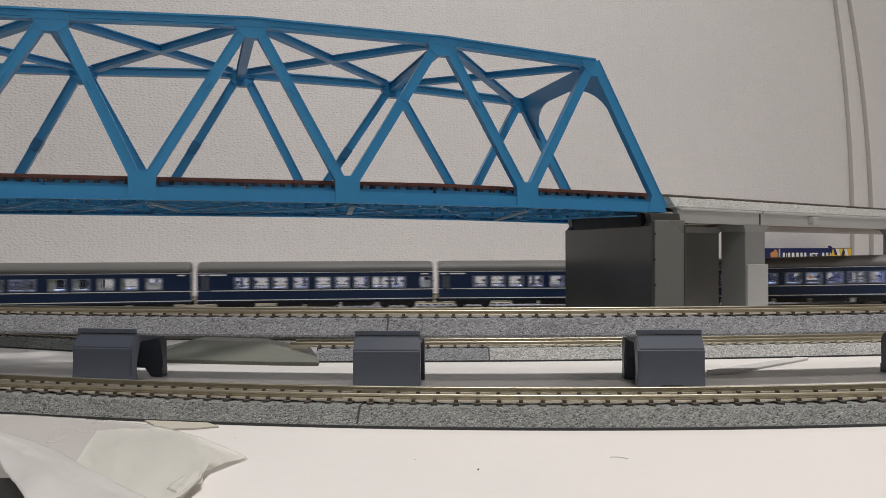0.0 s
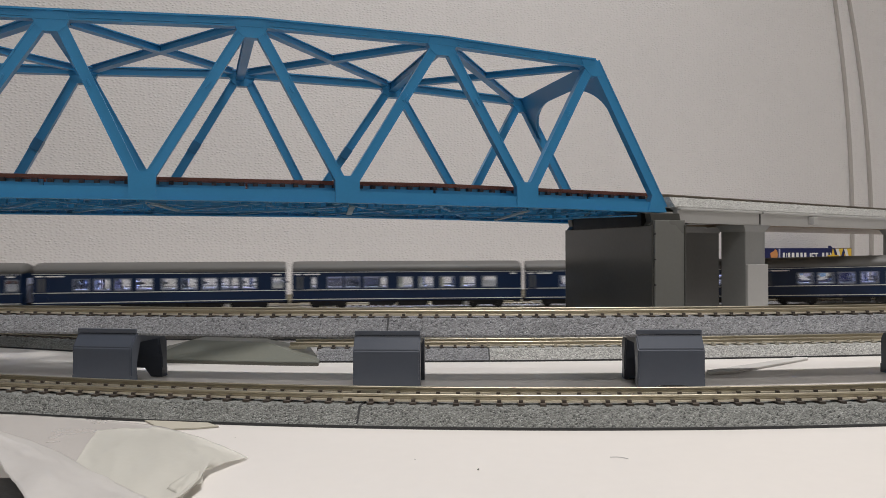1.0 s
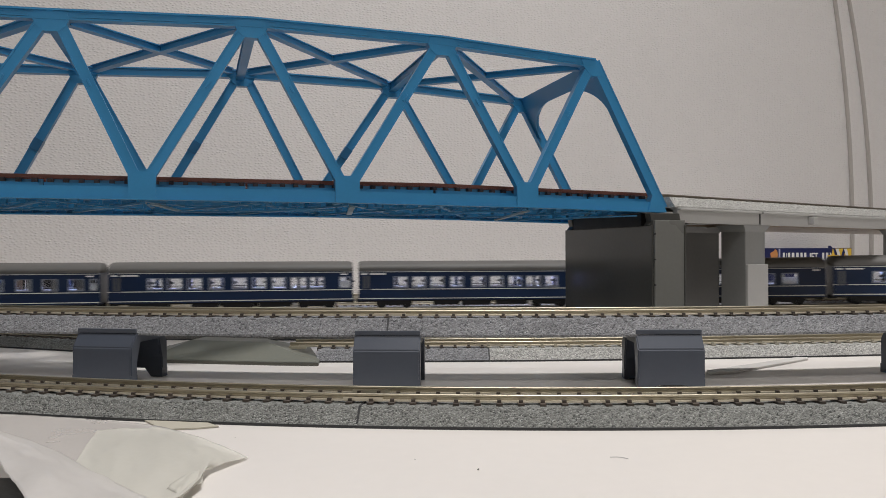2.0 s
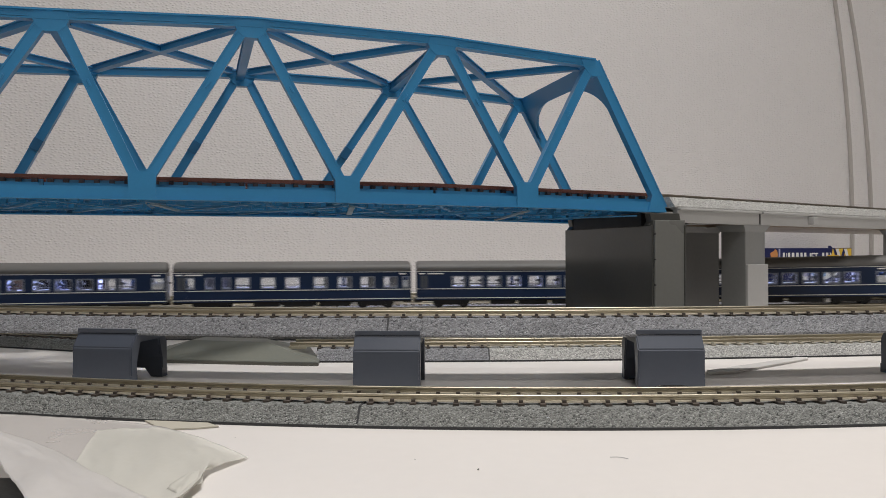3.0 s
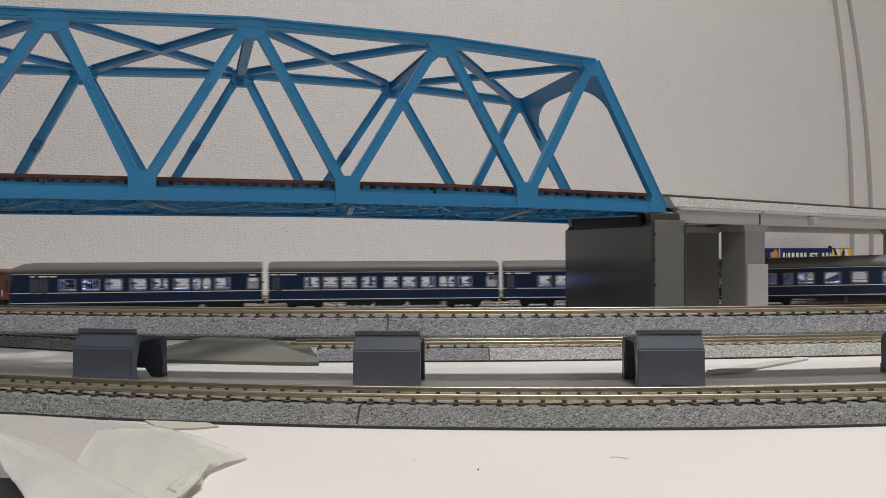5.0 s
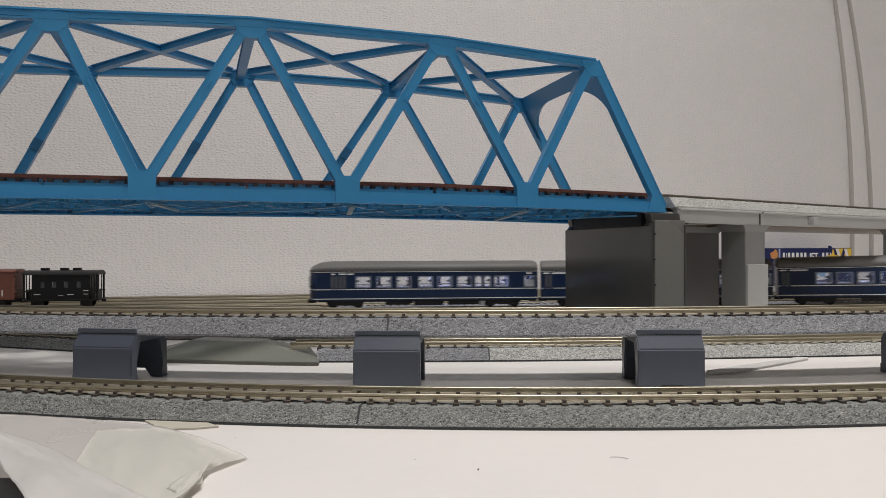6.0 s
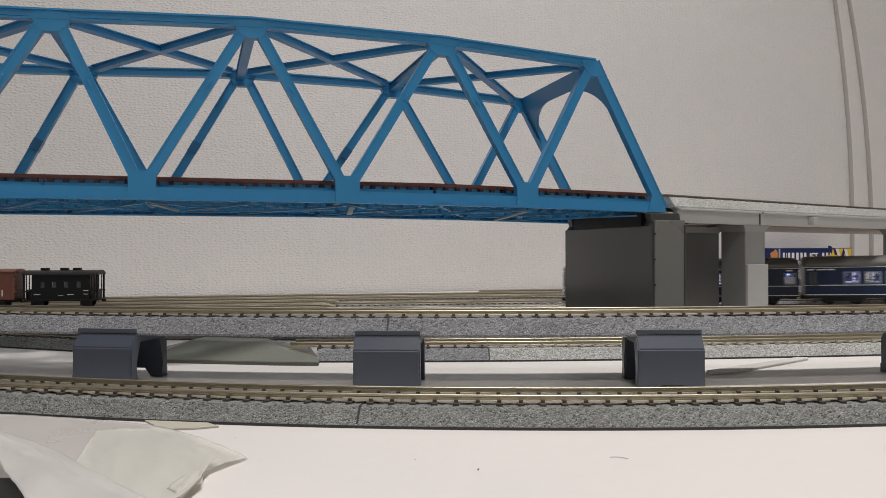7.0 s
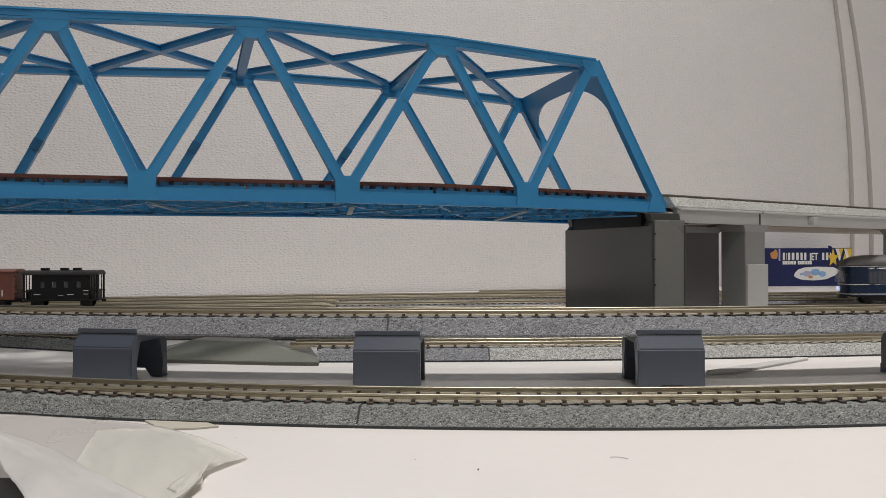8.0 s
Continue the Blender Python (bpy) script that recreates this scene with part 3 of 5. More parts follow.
        part("gusset_plate", prism(bmesh.new(), pl, w - 0.00178, w + 0.00178), BLUE, bridge)
    # moulded seam bars on the near face
    for a0, a1 in zip(BOT, BOT[1:]):
        for k in (0.22, 0.5, 0.78):
            a = a0 + (a1 - a0) * k
            part("splice_plate", boxed(a - 0.0045, a + 0.0045, w - inner * 0.0013 - 0.00015, w - inner * 0.0013 + 0.00015, chord_z(a) + 0.0005, chord_z(a) + 0.0009), BLUE, bridge)

for i, (a, z) in enumerate(TOP):
    if 0 < i < len(TOP) - 1:
        strut = girder(bmesh.new(), (a, 0.0015, z - 0.0035), (a, BW - 0.0015, z - 0.0035), 0.0030, 0.0018, (1, 0, 0))
        for dz in (-0.0020, -0.0051):
            beam(strut, (a, 0.0015, z + dz), (a, BW - 0.0015, z + dz), 0.0004, 0.0034, (1, 0, 0))
        part("top_strut", strut, BLUE, bridge)


def braced(p, q):
    """A bracing bar with thin flanges above and below its web."""
    bm = girder(bmesh.new(), p, q, 0.0018, 0.0018, (0, 0, 1))
    for dz in (-0.0011, 0.0011):
        up = Vector((0, 0, dz))
        beam(bm, Vector(p) + up, Vector(q) + up, 0.0032, 0.0004, (0, 0, 1))
    return bm


for (a0, z0), (a1, z1) in zip(TOP, TOP[1:]):
    k0, k1 = 0.004, BW - 0.004
    part("top_brace", braced((a0 + 0.004, k0, z0 - 0.0022), (a1 - 0.004, k1, z1 - 0.0022)), BLUE, bridge)
    am, zm = (a0 + a1) / 2, (z0 + z1) / 2 - 0.0022
    for p, q in (((a0 + 0.004, k1, z0 - 0.0022), (am - 0.001, BW / 2 + 0.0012, zm)), ((am + 0.001, BW / 2 - 0.0012, zm), (a1 - 0.004, k0, z1 - 0.0022))):
        part("top_brace", braced(p, q), BLUE, bridge)


def portal(a_top, z_top, a_bot, z_bot, slip=0.0):
    """The arched portal plate between the end posts, in their sloping plane."""
    down = Vector((a_bot - a_top, 0, z_bot - z_top)).normalized()
    out = Vector((down.z, 0, -down.x))
    ring = [(0.0012, -0.0012), (BW - 0.0012, -0.0012), (BW - 0.0012, 0.0200)]
    for k in range(0, 13):
        ang = math.pi / 2 * k / 12
        ring.append((BW - 0.0030 - 0.026 * (1 - math.cos(ang)), 0.0200 - 0.0145 * math.sin(ang)))
    for k in range(12, -1, -1):
        ang = math.pi / 2 * k / 12
        ring.append((0.0030 + 0.026 * (1 - math.cos(ang)), 0.0200 - 0.0145 * math.sin(ang)))
    ring.append((0.0012, 0.0200))
    bm = bmesh.new()
    origin = Vector((a_top, 0, z_top - 0.002))
    a, b = [[bm.verts.new(origin + down * d + Vector((slip * w / BW, w, 0)) + out * t) for w, d in ring] for t in (-0.0007, 0.0007)]
    n = len(ring)
    bm.faces.new(a)
    bm.faces.new(b[::-1])
    for i in range(n):
        bm.faces.new((a[i], b[i], b[(i + 1) % n], a[(i + 1) % n]))
    bmesh.ops.recalc_face_normals(bm, faces=bm.faces)
    bmesh.ops.triangulate(bm, faces=[f for f in bm.faces if len(f.verts) > 4])
    return bm


part("portal", portal(TOP[-1][0], TOP[-1][1], BOT[-1], CH0, 0.0026), BLUE, bridge, "arched blue portal plate")
part("portal", portal(TOP[0][0], TOP[0][1], BOT[0], CH0), BLUE, bridge, "arched blue portal plate")

# floor system
steps = sorted(BOT + [(p + q) / 2 for p, q in zip(BOT, BOT[1:])])
for a in steps:
    part("floor_beam", boxed(a - 0.0010, a + 0.0010, 0.001, BW - 0.001, chord_z(a) + 0.0006, chord_z(a) + 0.0038), BLUE_DECK, bridge)
for w in (0.0125, 0.0275, 0.0505, 0.0655):
    bm = bmesh.new()
    beam(bm, (BOT[0], w, CH0 + 0.0030), (0.0, w, CH0 + 0.0030), 0.0030, 0.0014)
    beam(bm, (0.0, w, CH0 + 0.0030), (BOT[-1], w, CH0 + 0.0012), 0.0030, 0.0014)
    part("stringer", bm, BLUE_DECK, bridge)
for a0, a1 in zip(steps, steps[1:]):
    for k, (p, q) in enumerate((((a0, 0.002), (a1, BW - 0.002)), ((a0, BW - 0.002), (a1, 0.002)))):
        part("lateral_brace", beam(bmesh.new(), (*p, chord_z(a0) - 0.0002 - 0.0007 * k), (*q, chord_z(a1) - 0.0002 - 0.0007 * k), 0.0018, 0.0006, (0, 0, 1)), BLUE_DECK, bridge)
for a0, a1 in zip(BOT, BOT[1:]):
    part("wind_brace", beam(bmesh.new(), (a0 + 0.003, 0.006, chord_z(a0) - 0.0010), (a0 + 0.012, BW * 0.8, chord_z(a1) - 0.0010), 0.0021, 0.0006, (0, 0, 1)), DECK_PALE, bridge, "pale grey wind brace")
    part("wind_brace", beam(bmesh.new(), (a1 - 0.004, 0.004, chord_z(a0) - 0.0023), (a0 + 0.004, BW / 2, chord_z(a1) - 0.0023), 0.0016, 0.0005, (0, 0, 1)), BLUE_DECK, bridge)
for c in (0.0068, 0.0712):
    for a0, a1 in zip(steps, steps[1:]):
        part("walkway_plate", beam(bmesh.new(), (a0 + 0.0006, c, chord_z(a0) + 0.0047), (a1 - 0.0006, c, chord_z(a1) + 0.0047), 0.0018, 0.0012), BLUE, bridge, "light blue edge plate of the deck")
bracket = mesh_of("deck_bracket", box(boxed(-0.0010, 0.0010, -0.0016, 0.0016, -0.0016, 0.0), -0.0016, 0.0016, -0.0006, 0.0006, -0.0022, -0.0016), BLUE)
for c in (0.0125, 0.0275, 0.0505, 0.0655):
    for k in range(52):
        a = -0.235 + 0.0061 * k
        if a < BOT[-1] - 0.006:
            piece("deck_bracket", bracket, bridge, pose(a, c, chord_z(a) + 0.0014))
for c in (0.020, 0.058):
    for a0, a1 in zip(steps, steps[1:]):
        part("deck_fascia", beam(bmesh.new(), (a0 + 0.0004, c - 0.0086, chord_z(a0) + 0.0058), (a1 - 0.0004, c - 0.0086, chord_z(a1) + 0.0058), 0.0024, 0.0006), BLUE_DECK, bridge, "blue plate behind the tie ends")
deck_tie = mesh_of("bridge_tie", box(boxed(-0.0008, 0.0008, -0.0112, 0.0105, 0.0, 0.0022), -0.0005, 0.0005, -0.0117, -0.0111, 0.0006, 0.0016), DECK_TIE)
for c in (0.020, 0.058):
    for k in range(int((BOT[-1] - BOT[0]) / 0.0047)):
        a = BOT[0] + 0.003 + 0.0047 * k
        if a > -0.22:
            piece("bridge_tie", deck_tie, bridge, pose(a, c, chord_z(a) + 0.0050))
    for o in (-0.0098, -0.00475, 0.00475, 0.0098):
        bm = bmesh.new()
        high = 0.0016 if abs(o) < 0.006 else 0.0012
        for p, q in ((BOT[0], 0.0), (0.0, BOT[-1])):
            beam(bm, (p, c + o, chord_z(p) + 0.0073 + high / 2), (q, c + o, chord_z(q) + 0.0073 + high / 2), high, 0.0011)
        part("bridge_rail" if abs(o) < 0.006 else "guard_timber", bm, DECK_RAIL, bridge, "rust-brown rail")


# ---- piers and the viaduct ----
def tower_pier():
    t = thing("bridge_pier", "dark grey glossy plastic pier under the bridge end", "pier", pose(0, 0.29, 0, 0, 0, TH))
    a0, a1, w0, w1, h = 0.0845, 0.0992, -0.0045, 0.0725, 0.0478
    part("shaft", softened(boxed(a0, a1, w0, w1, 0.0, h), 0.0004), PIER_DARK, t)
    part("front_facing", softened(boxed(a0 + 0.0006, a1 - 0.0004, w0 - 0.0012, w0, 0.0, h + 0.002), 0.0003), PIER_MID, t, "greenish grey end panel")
    bm = bmesh.new()
    prism(bm, [(a0 - 0.0005, h - 0.0002), (a0 - 0.0005, h + 0.0050), (a1 - 0.001, h + 0.0046), (a1 - 0.001, h - 0.0002)], w0 + 0.007, w1 - 0.010)
    part("bearing_block", bm, BLACK, t, "black bearing block")
    for w in (w0 + 0.002, w1 - 0.006):
        part("cap", prism(bmesh.new(), [(a0, h), (a0 + 0.0012, h + 0.0015), (a0 + 0.0004, h + 0.0048), (a1 - 0.001, h + 0.0048), (a1, h)], w, w + 0.004), PIER_DARK, t)
    for z in (0.004, 0.014, 0.024, 0.034, 0.044):
        part("peg", boxed(a0 + 0.0002, a0 + 0.0009, w0 - 0.0016, w0 - 0.0012, z, z + 0.0006), BLACK, t)
    part("edge_strip", boxed(a1 - 0.0009, a1 - 0.0003, w0 - 0.0016, w0 - 0.0012, 0.0, h), PIER_DARK, t)
    return t


tower_pier()
far_pier = thing("bridge_pier", "dark grey plastic pier under the bridge's other end", "pier", pose(0, 0.29, 0, 0, 0, TH))
part("shaft", softened(boxed(-0.366, -0.350, -0.0045, 0.0795, 0.0, 0.0548), 0.0004), PIER_DARK, far_pier)

VIA = pose(0.0945, 0.3165, 0, 0, 0, 37.0)
viaduct = thing("viaduct", "light grey plastic viaduct deck with ballasted track", "viaduct", VIA)
VL, VW = 0.42, 0.070
for k, (x0, x1) in enumerate(((0.0, 0.0585), (0.0600, 0.185), (0.1862, VL))):
    bm = softened(boxed(x0, x1, 0.0006, 0.0030, 0.0489, 0.0545), 0.0003)
    part("girder", bm, PIER_LIGHT, viaduct, "light grey side girder")
    cut = 0.0255 if k == 0 else 0.0
    part("girder", softened(boxed(x0 + cut, x1, VW - 0.0030, VW, 0.0489, 0.0545), 0.0003), PIER_LIGHT, viaduct)
    part("soffit", slab(bmesh.new(), [(x0, 0.0032), (x1, 0.0032), (x1, VW - 0.0032), (x0 + cut, VW - 0.0032)], 0.0505 if k == 0 else 0.0486, 0.0520 if k == 0 else 0.0500), SOFFIT, viaduct, "brownish underside")
    part("ledge", softened(boxed(x0, x1, -0.0008, 0.0040, 0.0540, 0.0549), 0.0003), PIER_LIGHT, viaduct)
part("girder_joint", boxed(0.0583, 0.0602, 0.0010, 0.0030, 0.0495, 0.0545), BLACK, viaduct, "dark joint between girders")
for x in (0.100, 0.260):
    part("bracket", softened(boxed(x, x + 0.004, -0.0022, 0.0010, 0.0500, 0.0535), 0.0003), PIER_LIGHT, viaduct)
for y in (0.014, 0.052):
    path = [(x, y) for x in np.arange(-0.002 if y < 0.03 else 0.020, VL, 0.0015)]
    part("roadbed", roadbed(path, 0.0550, 11 + int(y * 1000), True, 0.0135, 0.0105, 0.0044), BALLAST_PALE, viaduct, "pale ballast roadbed")
    for o in (-0.00475, 0.00475):
        part("rail", sweep(bmesh.new(), path, rail_profile(o, 0.0594)), RAIL_DULL, viaduct, "dull rail")
    tie = mesh_of("sleeper", sleeper_bm(), SLEEPER)
    for k in range(0 if y < 0.03 else 5, int(VL / 0.0047)):
        piece("sleeper", tie, viaduct, pose(k * 0.0047, y, 0.0592))


def viaduct_pier(x0, x1, y0, y1, mat, label):
    t = thing("viaduct_pier", label, "pier", VIA, "viaduct piers")
    part("shaft", softened(boxed(x0, x1, y0, y1, 0.0, 0.0465), 0.0005), mat, t)
    bm = bmesh.new()
    c = 0.0028
    a = [bm.verts.new(p) for p in ((x0, y0, 0.0460), (x1, y0, 0.0460), (x1, y1, 0.0460), (x0, y1, 0.0460))]
    b = [bm.verts.new(p) for p in ((x0 - c, y0 - 0.001, 0.0489), (x1 + c, y0 - 0.001, 0.0489), (x1 + c, y1 + 0.001, 0.0489), (x0 - c, y1 + 0.001, 0.0489))]
    bm.faces.new(a[::-1])
    bm.faces.new(b)
    for i in range(4):
        bm.faces.new((a[i], a[(i + 1) % 4], b[(i + 1) % 4], b[i]))
    part("capital", bm, mat, t, "flared pier head")
    return t


low = viaduct_pier(0.0490, 0.0645, 0.0015, 0.0137, PIER_GREY, "mid grey plastic viaduct pier with a paler lower panel")
part("base_panel", softened(boxed(0.0490, 0.0652, 0.0004, 0.0016, 0.0, 0.0315), 0.0003), PIER_LIGHT, low, "paler grey lower panel")
viaduct_pier(0.0400, 0.0720, 0.0300, 0.0600, PIER_DARK, "dark grey plastic viaduct pier behind the first one")
viaduct_pier(0.1895, 0.1960, -0.0010, 0.0062, PIER_GREY, "mid grey plastic viaduct pier")


# ---- rolling stock ----
CAR_L = 0.1270                  # body length
PITCH = 0.1310                  # from coupling to coupling
CAR_W = 0.0095                  # half width
RAIL_TOP = 0.0061
Z0, ZA, ZB, Z1, ZR = 0.0046, 0.0116, 0.0178, 0.0208, 0.0262


def openings(centres, wide, special):
    """Window openings (from, to) along a side, in order."""
    return sorted([(c - wide / 2, c + wide / 2) for c in centres] + [(c - w / 2, c + w / 2) for c, w in special])


SLEEPER_WINDOWS = openings((-0.0403, -0.0302, -0.0201, -0.0091, 0.0030, 0.0132, 0.0236, 0.0440), 0.0081, ((0.0318, 0.0043), (0.0366, 0.0041), (0.0592, 0.0064)))
TAIL_WINDOWS = openings((-0.0342, -0.0228, -0.0118, 0.0002, 0.0109, 0.0219, 0.0427), 0.0083, ((0.0297, 0.0041), (0.0348, 0.0041), (0.0587, 0.0062)))


def side_wall(bm, windows, y0, y1, x0, x1):
    """A side panel with its window openings."""
    box(bm, x0, x1, y0, y1, Z0, ZA)
    box(bm, x0, x1, y0, y1, ZB, Z1)
    edges = [x0] + [e for w in windows for e in w] + [x1]
    for a, b in zip(edges[::2], edges[1::2]):
        box(bm, a, b, y0, y1, ZA, ZB)


def roof_bm(x0, x1, rounded_end):
    """An arched roof that falls away at the ends."""
    bm = bmesh.new()
    n = 10
    xs = [x0, x0 + 0.0006, x0 + 0.002, x0 + 0.006, x0 + 0.012, x1 - 0.006, x1 - 0.002, x1 - 0.0006, x1]
    rows = []
    for x in xs:
        left, right = (x - x0) / (0.012 if rounded_end else 0.0035), (x1 - x) / 0.0035
        e = min(1, left, right)
        s = math.sqrt(max(0.0, 1 - (1 - e) ** 2)) if rounded_end and left < right else 0.90 + 0.10 * math.sqrt(max(0.0, 1 - (1 - e) ** 2))
        rows.append([bm.verts.new((x, -CAR_W * 1.015 * math.cos(math.pi * k / n), Z1 + (ZR - Z1) * (math.sin(math.pi * k / n) ** 0.72) * s)) for k in range(n + 1)])
    for a, b in zip(rows, rows[1:]):
        for j in range(n):
            bm.faces.new((a[j], a[j + 1], b[j + 1], b[j]))
    for r in (rows[0], rows[-1]):
        bm.faces.new(r)
    for r, s in zip(rows, rows[1:]):
        bm.faces.new((r[0], s[0], s[-1], r[-1]))
    bmesh.ops.remove_doubles(bm, verts=bm.verts, dist=1e-7)
    bmesh.ops.recalc_face_normals(bm, faces=bm.faces)
    return bm


def wheel_bm():
    bm = bmesh.new()
    for y in (-0.0045, 0.0045):
        bmesh.ops.create_cone(bm, cap_ends=True, segments=16, radius1=0.0029, radius2=0.0029, depth=0.0012, matrix=pose(0, y, 0.0029, 90))
    bmesh.ops.create_cone(bm, cap_ends=True, segments=8, radius1=0.0006, radius2=0.0006, depth=0.0088, matrix=pose(0, 0, 0.0029, 90))
    return bm


def bogie(parent, x, half=0.0070):
    fr = bmesh.new()
    for s in (-1, 1):
        y = s * 0.0068
        prism(fr, [(x - half - 0.003, 0.0030), (x - half - 0.003, 0.0042), (x - 0.004, 0.0044), (x + 0.004, 0.0044), (x + half + 0.003, 0.0042), (x + half + 0.003, 0.0030), (x + 0.003, 0.0018), (x - 0.003, 0.0018)], y - 0.0006, y + 0.0006)
        for k in (-1, 1):
            box(fr, x + k * half - 0.0014, x + k * half + 0.0014, y - 0.0009, y + 0.0009, 0.0018, 0.0042)
    box(fr, x - 0.003, x + 0.003, -0.0065, 0.0065, 0.003, 0.0046)
    b = part("bogie", fr, BLACK, parent, "black bogie frame")
    for k in (-1, 1):
        w = part("wheelset", wheel_bm(), BLACK, b)
        w.location = (x + k * half, 0, 0)
    return b


def window_frame(x0, x1, s):
    bm = bmesh.new()
    y0, y1 = sorted((s * (CAR_W - 0.0002), s * (CAR_W + 0.00022)))
    t = 0.00036
    box(bm, x0 - 0.0001, x1 + 0.0001, y0, y1, ZA - 0.0001, ZA + t)
    box(bm, x0 - 0.0001, x1 + 0.0001, y0, y1, ZB - t, ZB + 0.0001)
    box(bm, x0 - 0.0001, x0 + t, y0, y1, ZA + t, ZB - t)
    box(bm, x1 - t, x1 + 0.0001, y0, y1, ZA + t, ZB - t)
    for cx, kx in ((x0, 1), (x1, -1)):       # rounded corners
        for cz, kz in ((ZA, 1), (ZB, -1)):
            prism(bm, [(cx, cz), (cx + kx * 0.0013, cz + kz * 0.0004), (cx + kx * 0.0004, cz + kz * 0.0013)], y0, y1)
    return bm


def coach(name, label, windows, other, kind, group="blue coaches"):
    car = thing(name, label, "railway coach", group=group)
    x0, x1 = -CAR_L / 2, CAR_L / 2
    tail = kind == "tail"
    bx0 = x0 + 0.0035 if tail else x0
    body = bmesh.new()
    side_wall(body, windows, -CAR_W, -CAR_W + 0.0006, bx0, x1)
    side_wall(body, other, CAR_W - 0.0006, CAR_W, bx0, x1)
    box(body, x1 - 0.0006, x1, -CAR_W + 0.0007, CAR_W - 0.0007, Z0, Z1)
    box(body, bx0, x1, -CAR_W + 0.0007, CAR_W - 0.0007, Z0, Z0 + 0.0006)
    if not tail:
        box(body, x0, x0 + 0.0006, -CAR_W + 0.0007, CAR_W - 0.0007, Z0, Z1)
    part("body", body, NAVY, car, "navy blue body shell")
    if tail:
        outline = [(bx0 + 0.0002, -CAR_W), (bx0 + 0.0002, CAR_W)] + [(bx0 - 0.0036 * math.sin(math.pi * k / 12), CAR_W * math.cos(math.pi * k / 12)) for k in range(1, 12)]
        part("rounded_end", slab(bmesh.new(), outline, Z0, Z1), NAVY, car, "rounded navy observation end", True)
        for z in (0.0056, 0.0107, 0.0203):
            part("end_stripe", slab(bmesh.new(), [(x - 0.0001, y * 1.006) for x, y in outline], z - 0.00017, z + 0.00017), CREAM, car)
        for y in (-0.0055, 0.0, 0.0055):
            part("end_window", boxed(bx0 - 0.0038, bx0 - 0.0015, y - 0.0019, y + 0.0019, ZA + 0.0002, ZB), GLASS, car, "curved end window pane")
        part("tail_light", softened(boxed(bx0 - 0.0036, bx0 - 0.0026, 0.0035, 0.0055, 0.0068, 0.0092), 0.0002), TAIL_LAMP, car, "small glowing bluish-white tail lamp")
    part("roof", roof_bm(x0, x1, tail), ROOF_GREY, car, "grey arched roof", True)
    for z, t in ((0.0056, 0.00020), (0.0107, 0.00020), (0.0203, 0.00014)):
        for s in (-1, 1):
            y0, y1 = sorted((s * (CAR_W - 0.0001), s * (CAR_W + 0.00012)))
            part("stripe", boxed(bx0, x1, y0, y1, z - t, z + t), CREAM, car, "thin cream stripe")
    for s, ws in ((-1, windows), (1, other)):
        for a, b in ws:
            f = part("window_frame", window_frame(a, b, s), SILVER, car, "silver window frame")
            p = part("pane", boxed(a, b, min(s * (CAR_W - 0.0005), s * (CAR_W - 0.0003)), max(s * (CAR_W - 0.0005), s * (CAR_W - 0.0003)), ZA, ZB), GLASS, f)
            p.visible_shadow = False
    # the inside: a low sill bar, berths between windows and panels tinted lilac as if lit
    ins = bmesh.new()
    box(ins, bx0 + 0.002, x1 - 0.002, -0.0060, 0.0060, Z0 + 0.0008, ZA + 0.0004)
    box(ins, bx0 + 0.002, x1 - 0.002, 0.0010, 0.0016, 0.0129, 0.0133)
    part("interior_floor", ins, INTERIOR, car, "grey interior moulding")
    ends = [w for w in windows if w[1] - w[0] > 0.006]
    if kind == "lounge":
        for i, (a, b) in enumerate(windows):
            if 6 <= i <= 9:
                part("curtain", softened(boxed(b - 0.0012 - 0.0008 * (i - 5), b + 0.0004, -0.0085, -0.0080, ZA, ZB), 0.0002), INTERIOR, car, "dim drawn curtain")
            elif i in (1, 2):
                part("table_seat", softened(boxed(a - 0.001, b + 0.001, 0.002, 0.006, 0.0118, 0.0176), 0.0005), INTERIOR, car, "grey seat moulding")
    elif kind != "diner":
        for i, (a, b) in enumerate(ends):
            c = bmesh.new()
            for x in (a - 0.0002, b + 0.0002):
                prism(c, [(x - 0.0005, 0.0118), (x - 0.0006, 0.0141), (x - 0.0026, 0.0146), (x - 0.0026, 0.0152), (x - 0.0006, 0.0157), (x - 0.0005, 0.0178), (x + 0.0005, 0.0178), (x + 0.0006, 0.0157), (x + 0.0026, 0.0152), (x + 0.0026, 0.0146), (x + 0.0006, 0.0141), (x + 0.0005, 0.0118)], 0.0, 0.0012)
            part("berth", c, INTERIOR, car, "grey berth partition")
        for a in sorted({round(w[1] + 0.0011, 4) for w in ends}):
            part("partition", boxed(a - 0.0002, a + 0.0002, -0.0010, 0.0084, Z0 + 0.0010, ZB + 0.0006), LIT_LILAC, car, "cabin partition tinted lilac as if lit")
    else:
        for i, (a, b) in enumerate(windows):
            if i in (1, 2, 3):
                part("table_seat", softened(boxed(a - 0.001, b + 0.001, 0.002, 0.006, 0.0118, 0.0172), 0.0005), INTERIOR, car, "grey seat moulding")
            elif i > 4:
                part("curtain", softened(boxed(a - 0.0004, a + 0.0016 + 0.0004 * (9 - i), -0.0085, -0.0080, ZA, ZB), 0.0002), CURTAIN, car, "pale yellow curtain at the window")
    a, b = windows[-1]
    part("blind", boxed(a + 0.0003, b - 0.0003, -0.0086, -0.0083, ZA, ZA + 0.0040), WHITE_PRINT, car, "white half-drawn window blind")
    part("cabin_light", boxed(bx0 + 0.006, x1 - 0.004, 0.0020, 0.0034, 0.0196, 0.0200), CABIN_LIGHT, car, "bluish light strip under the roof")
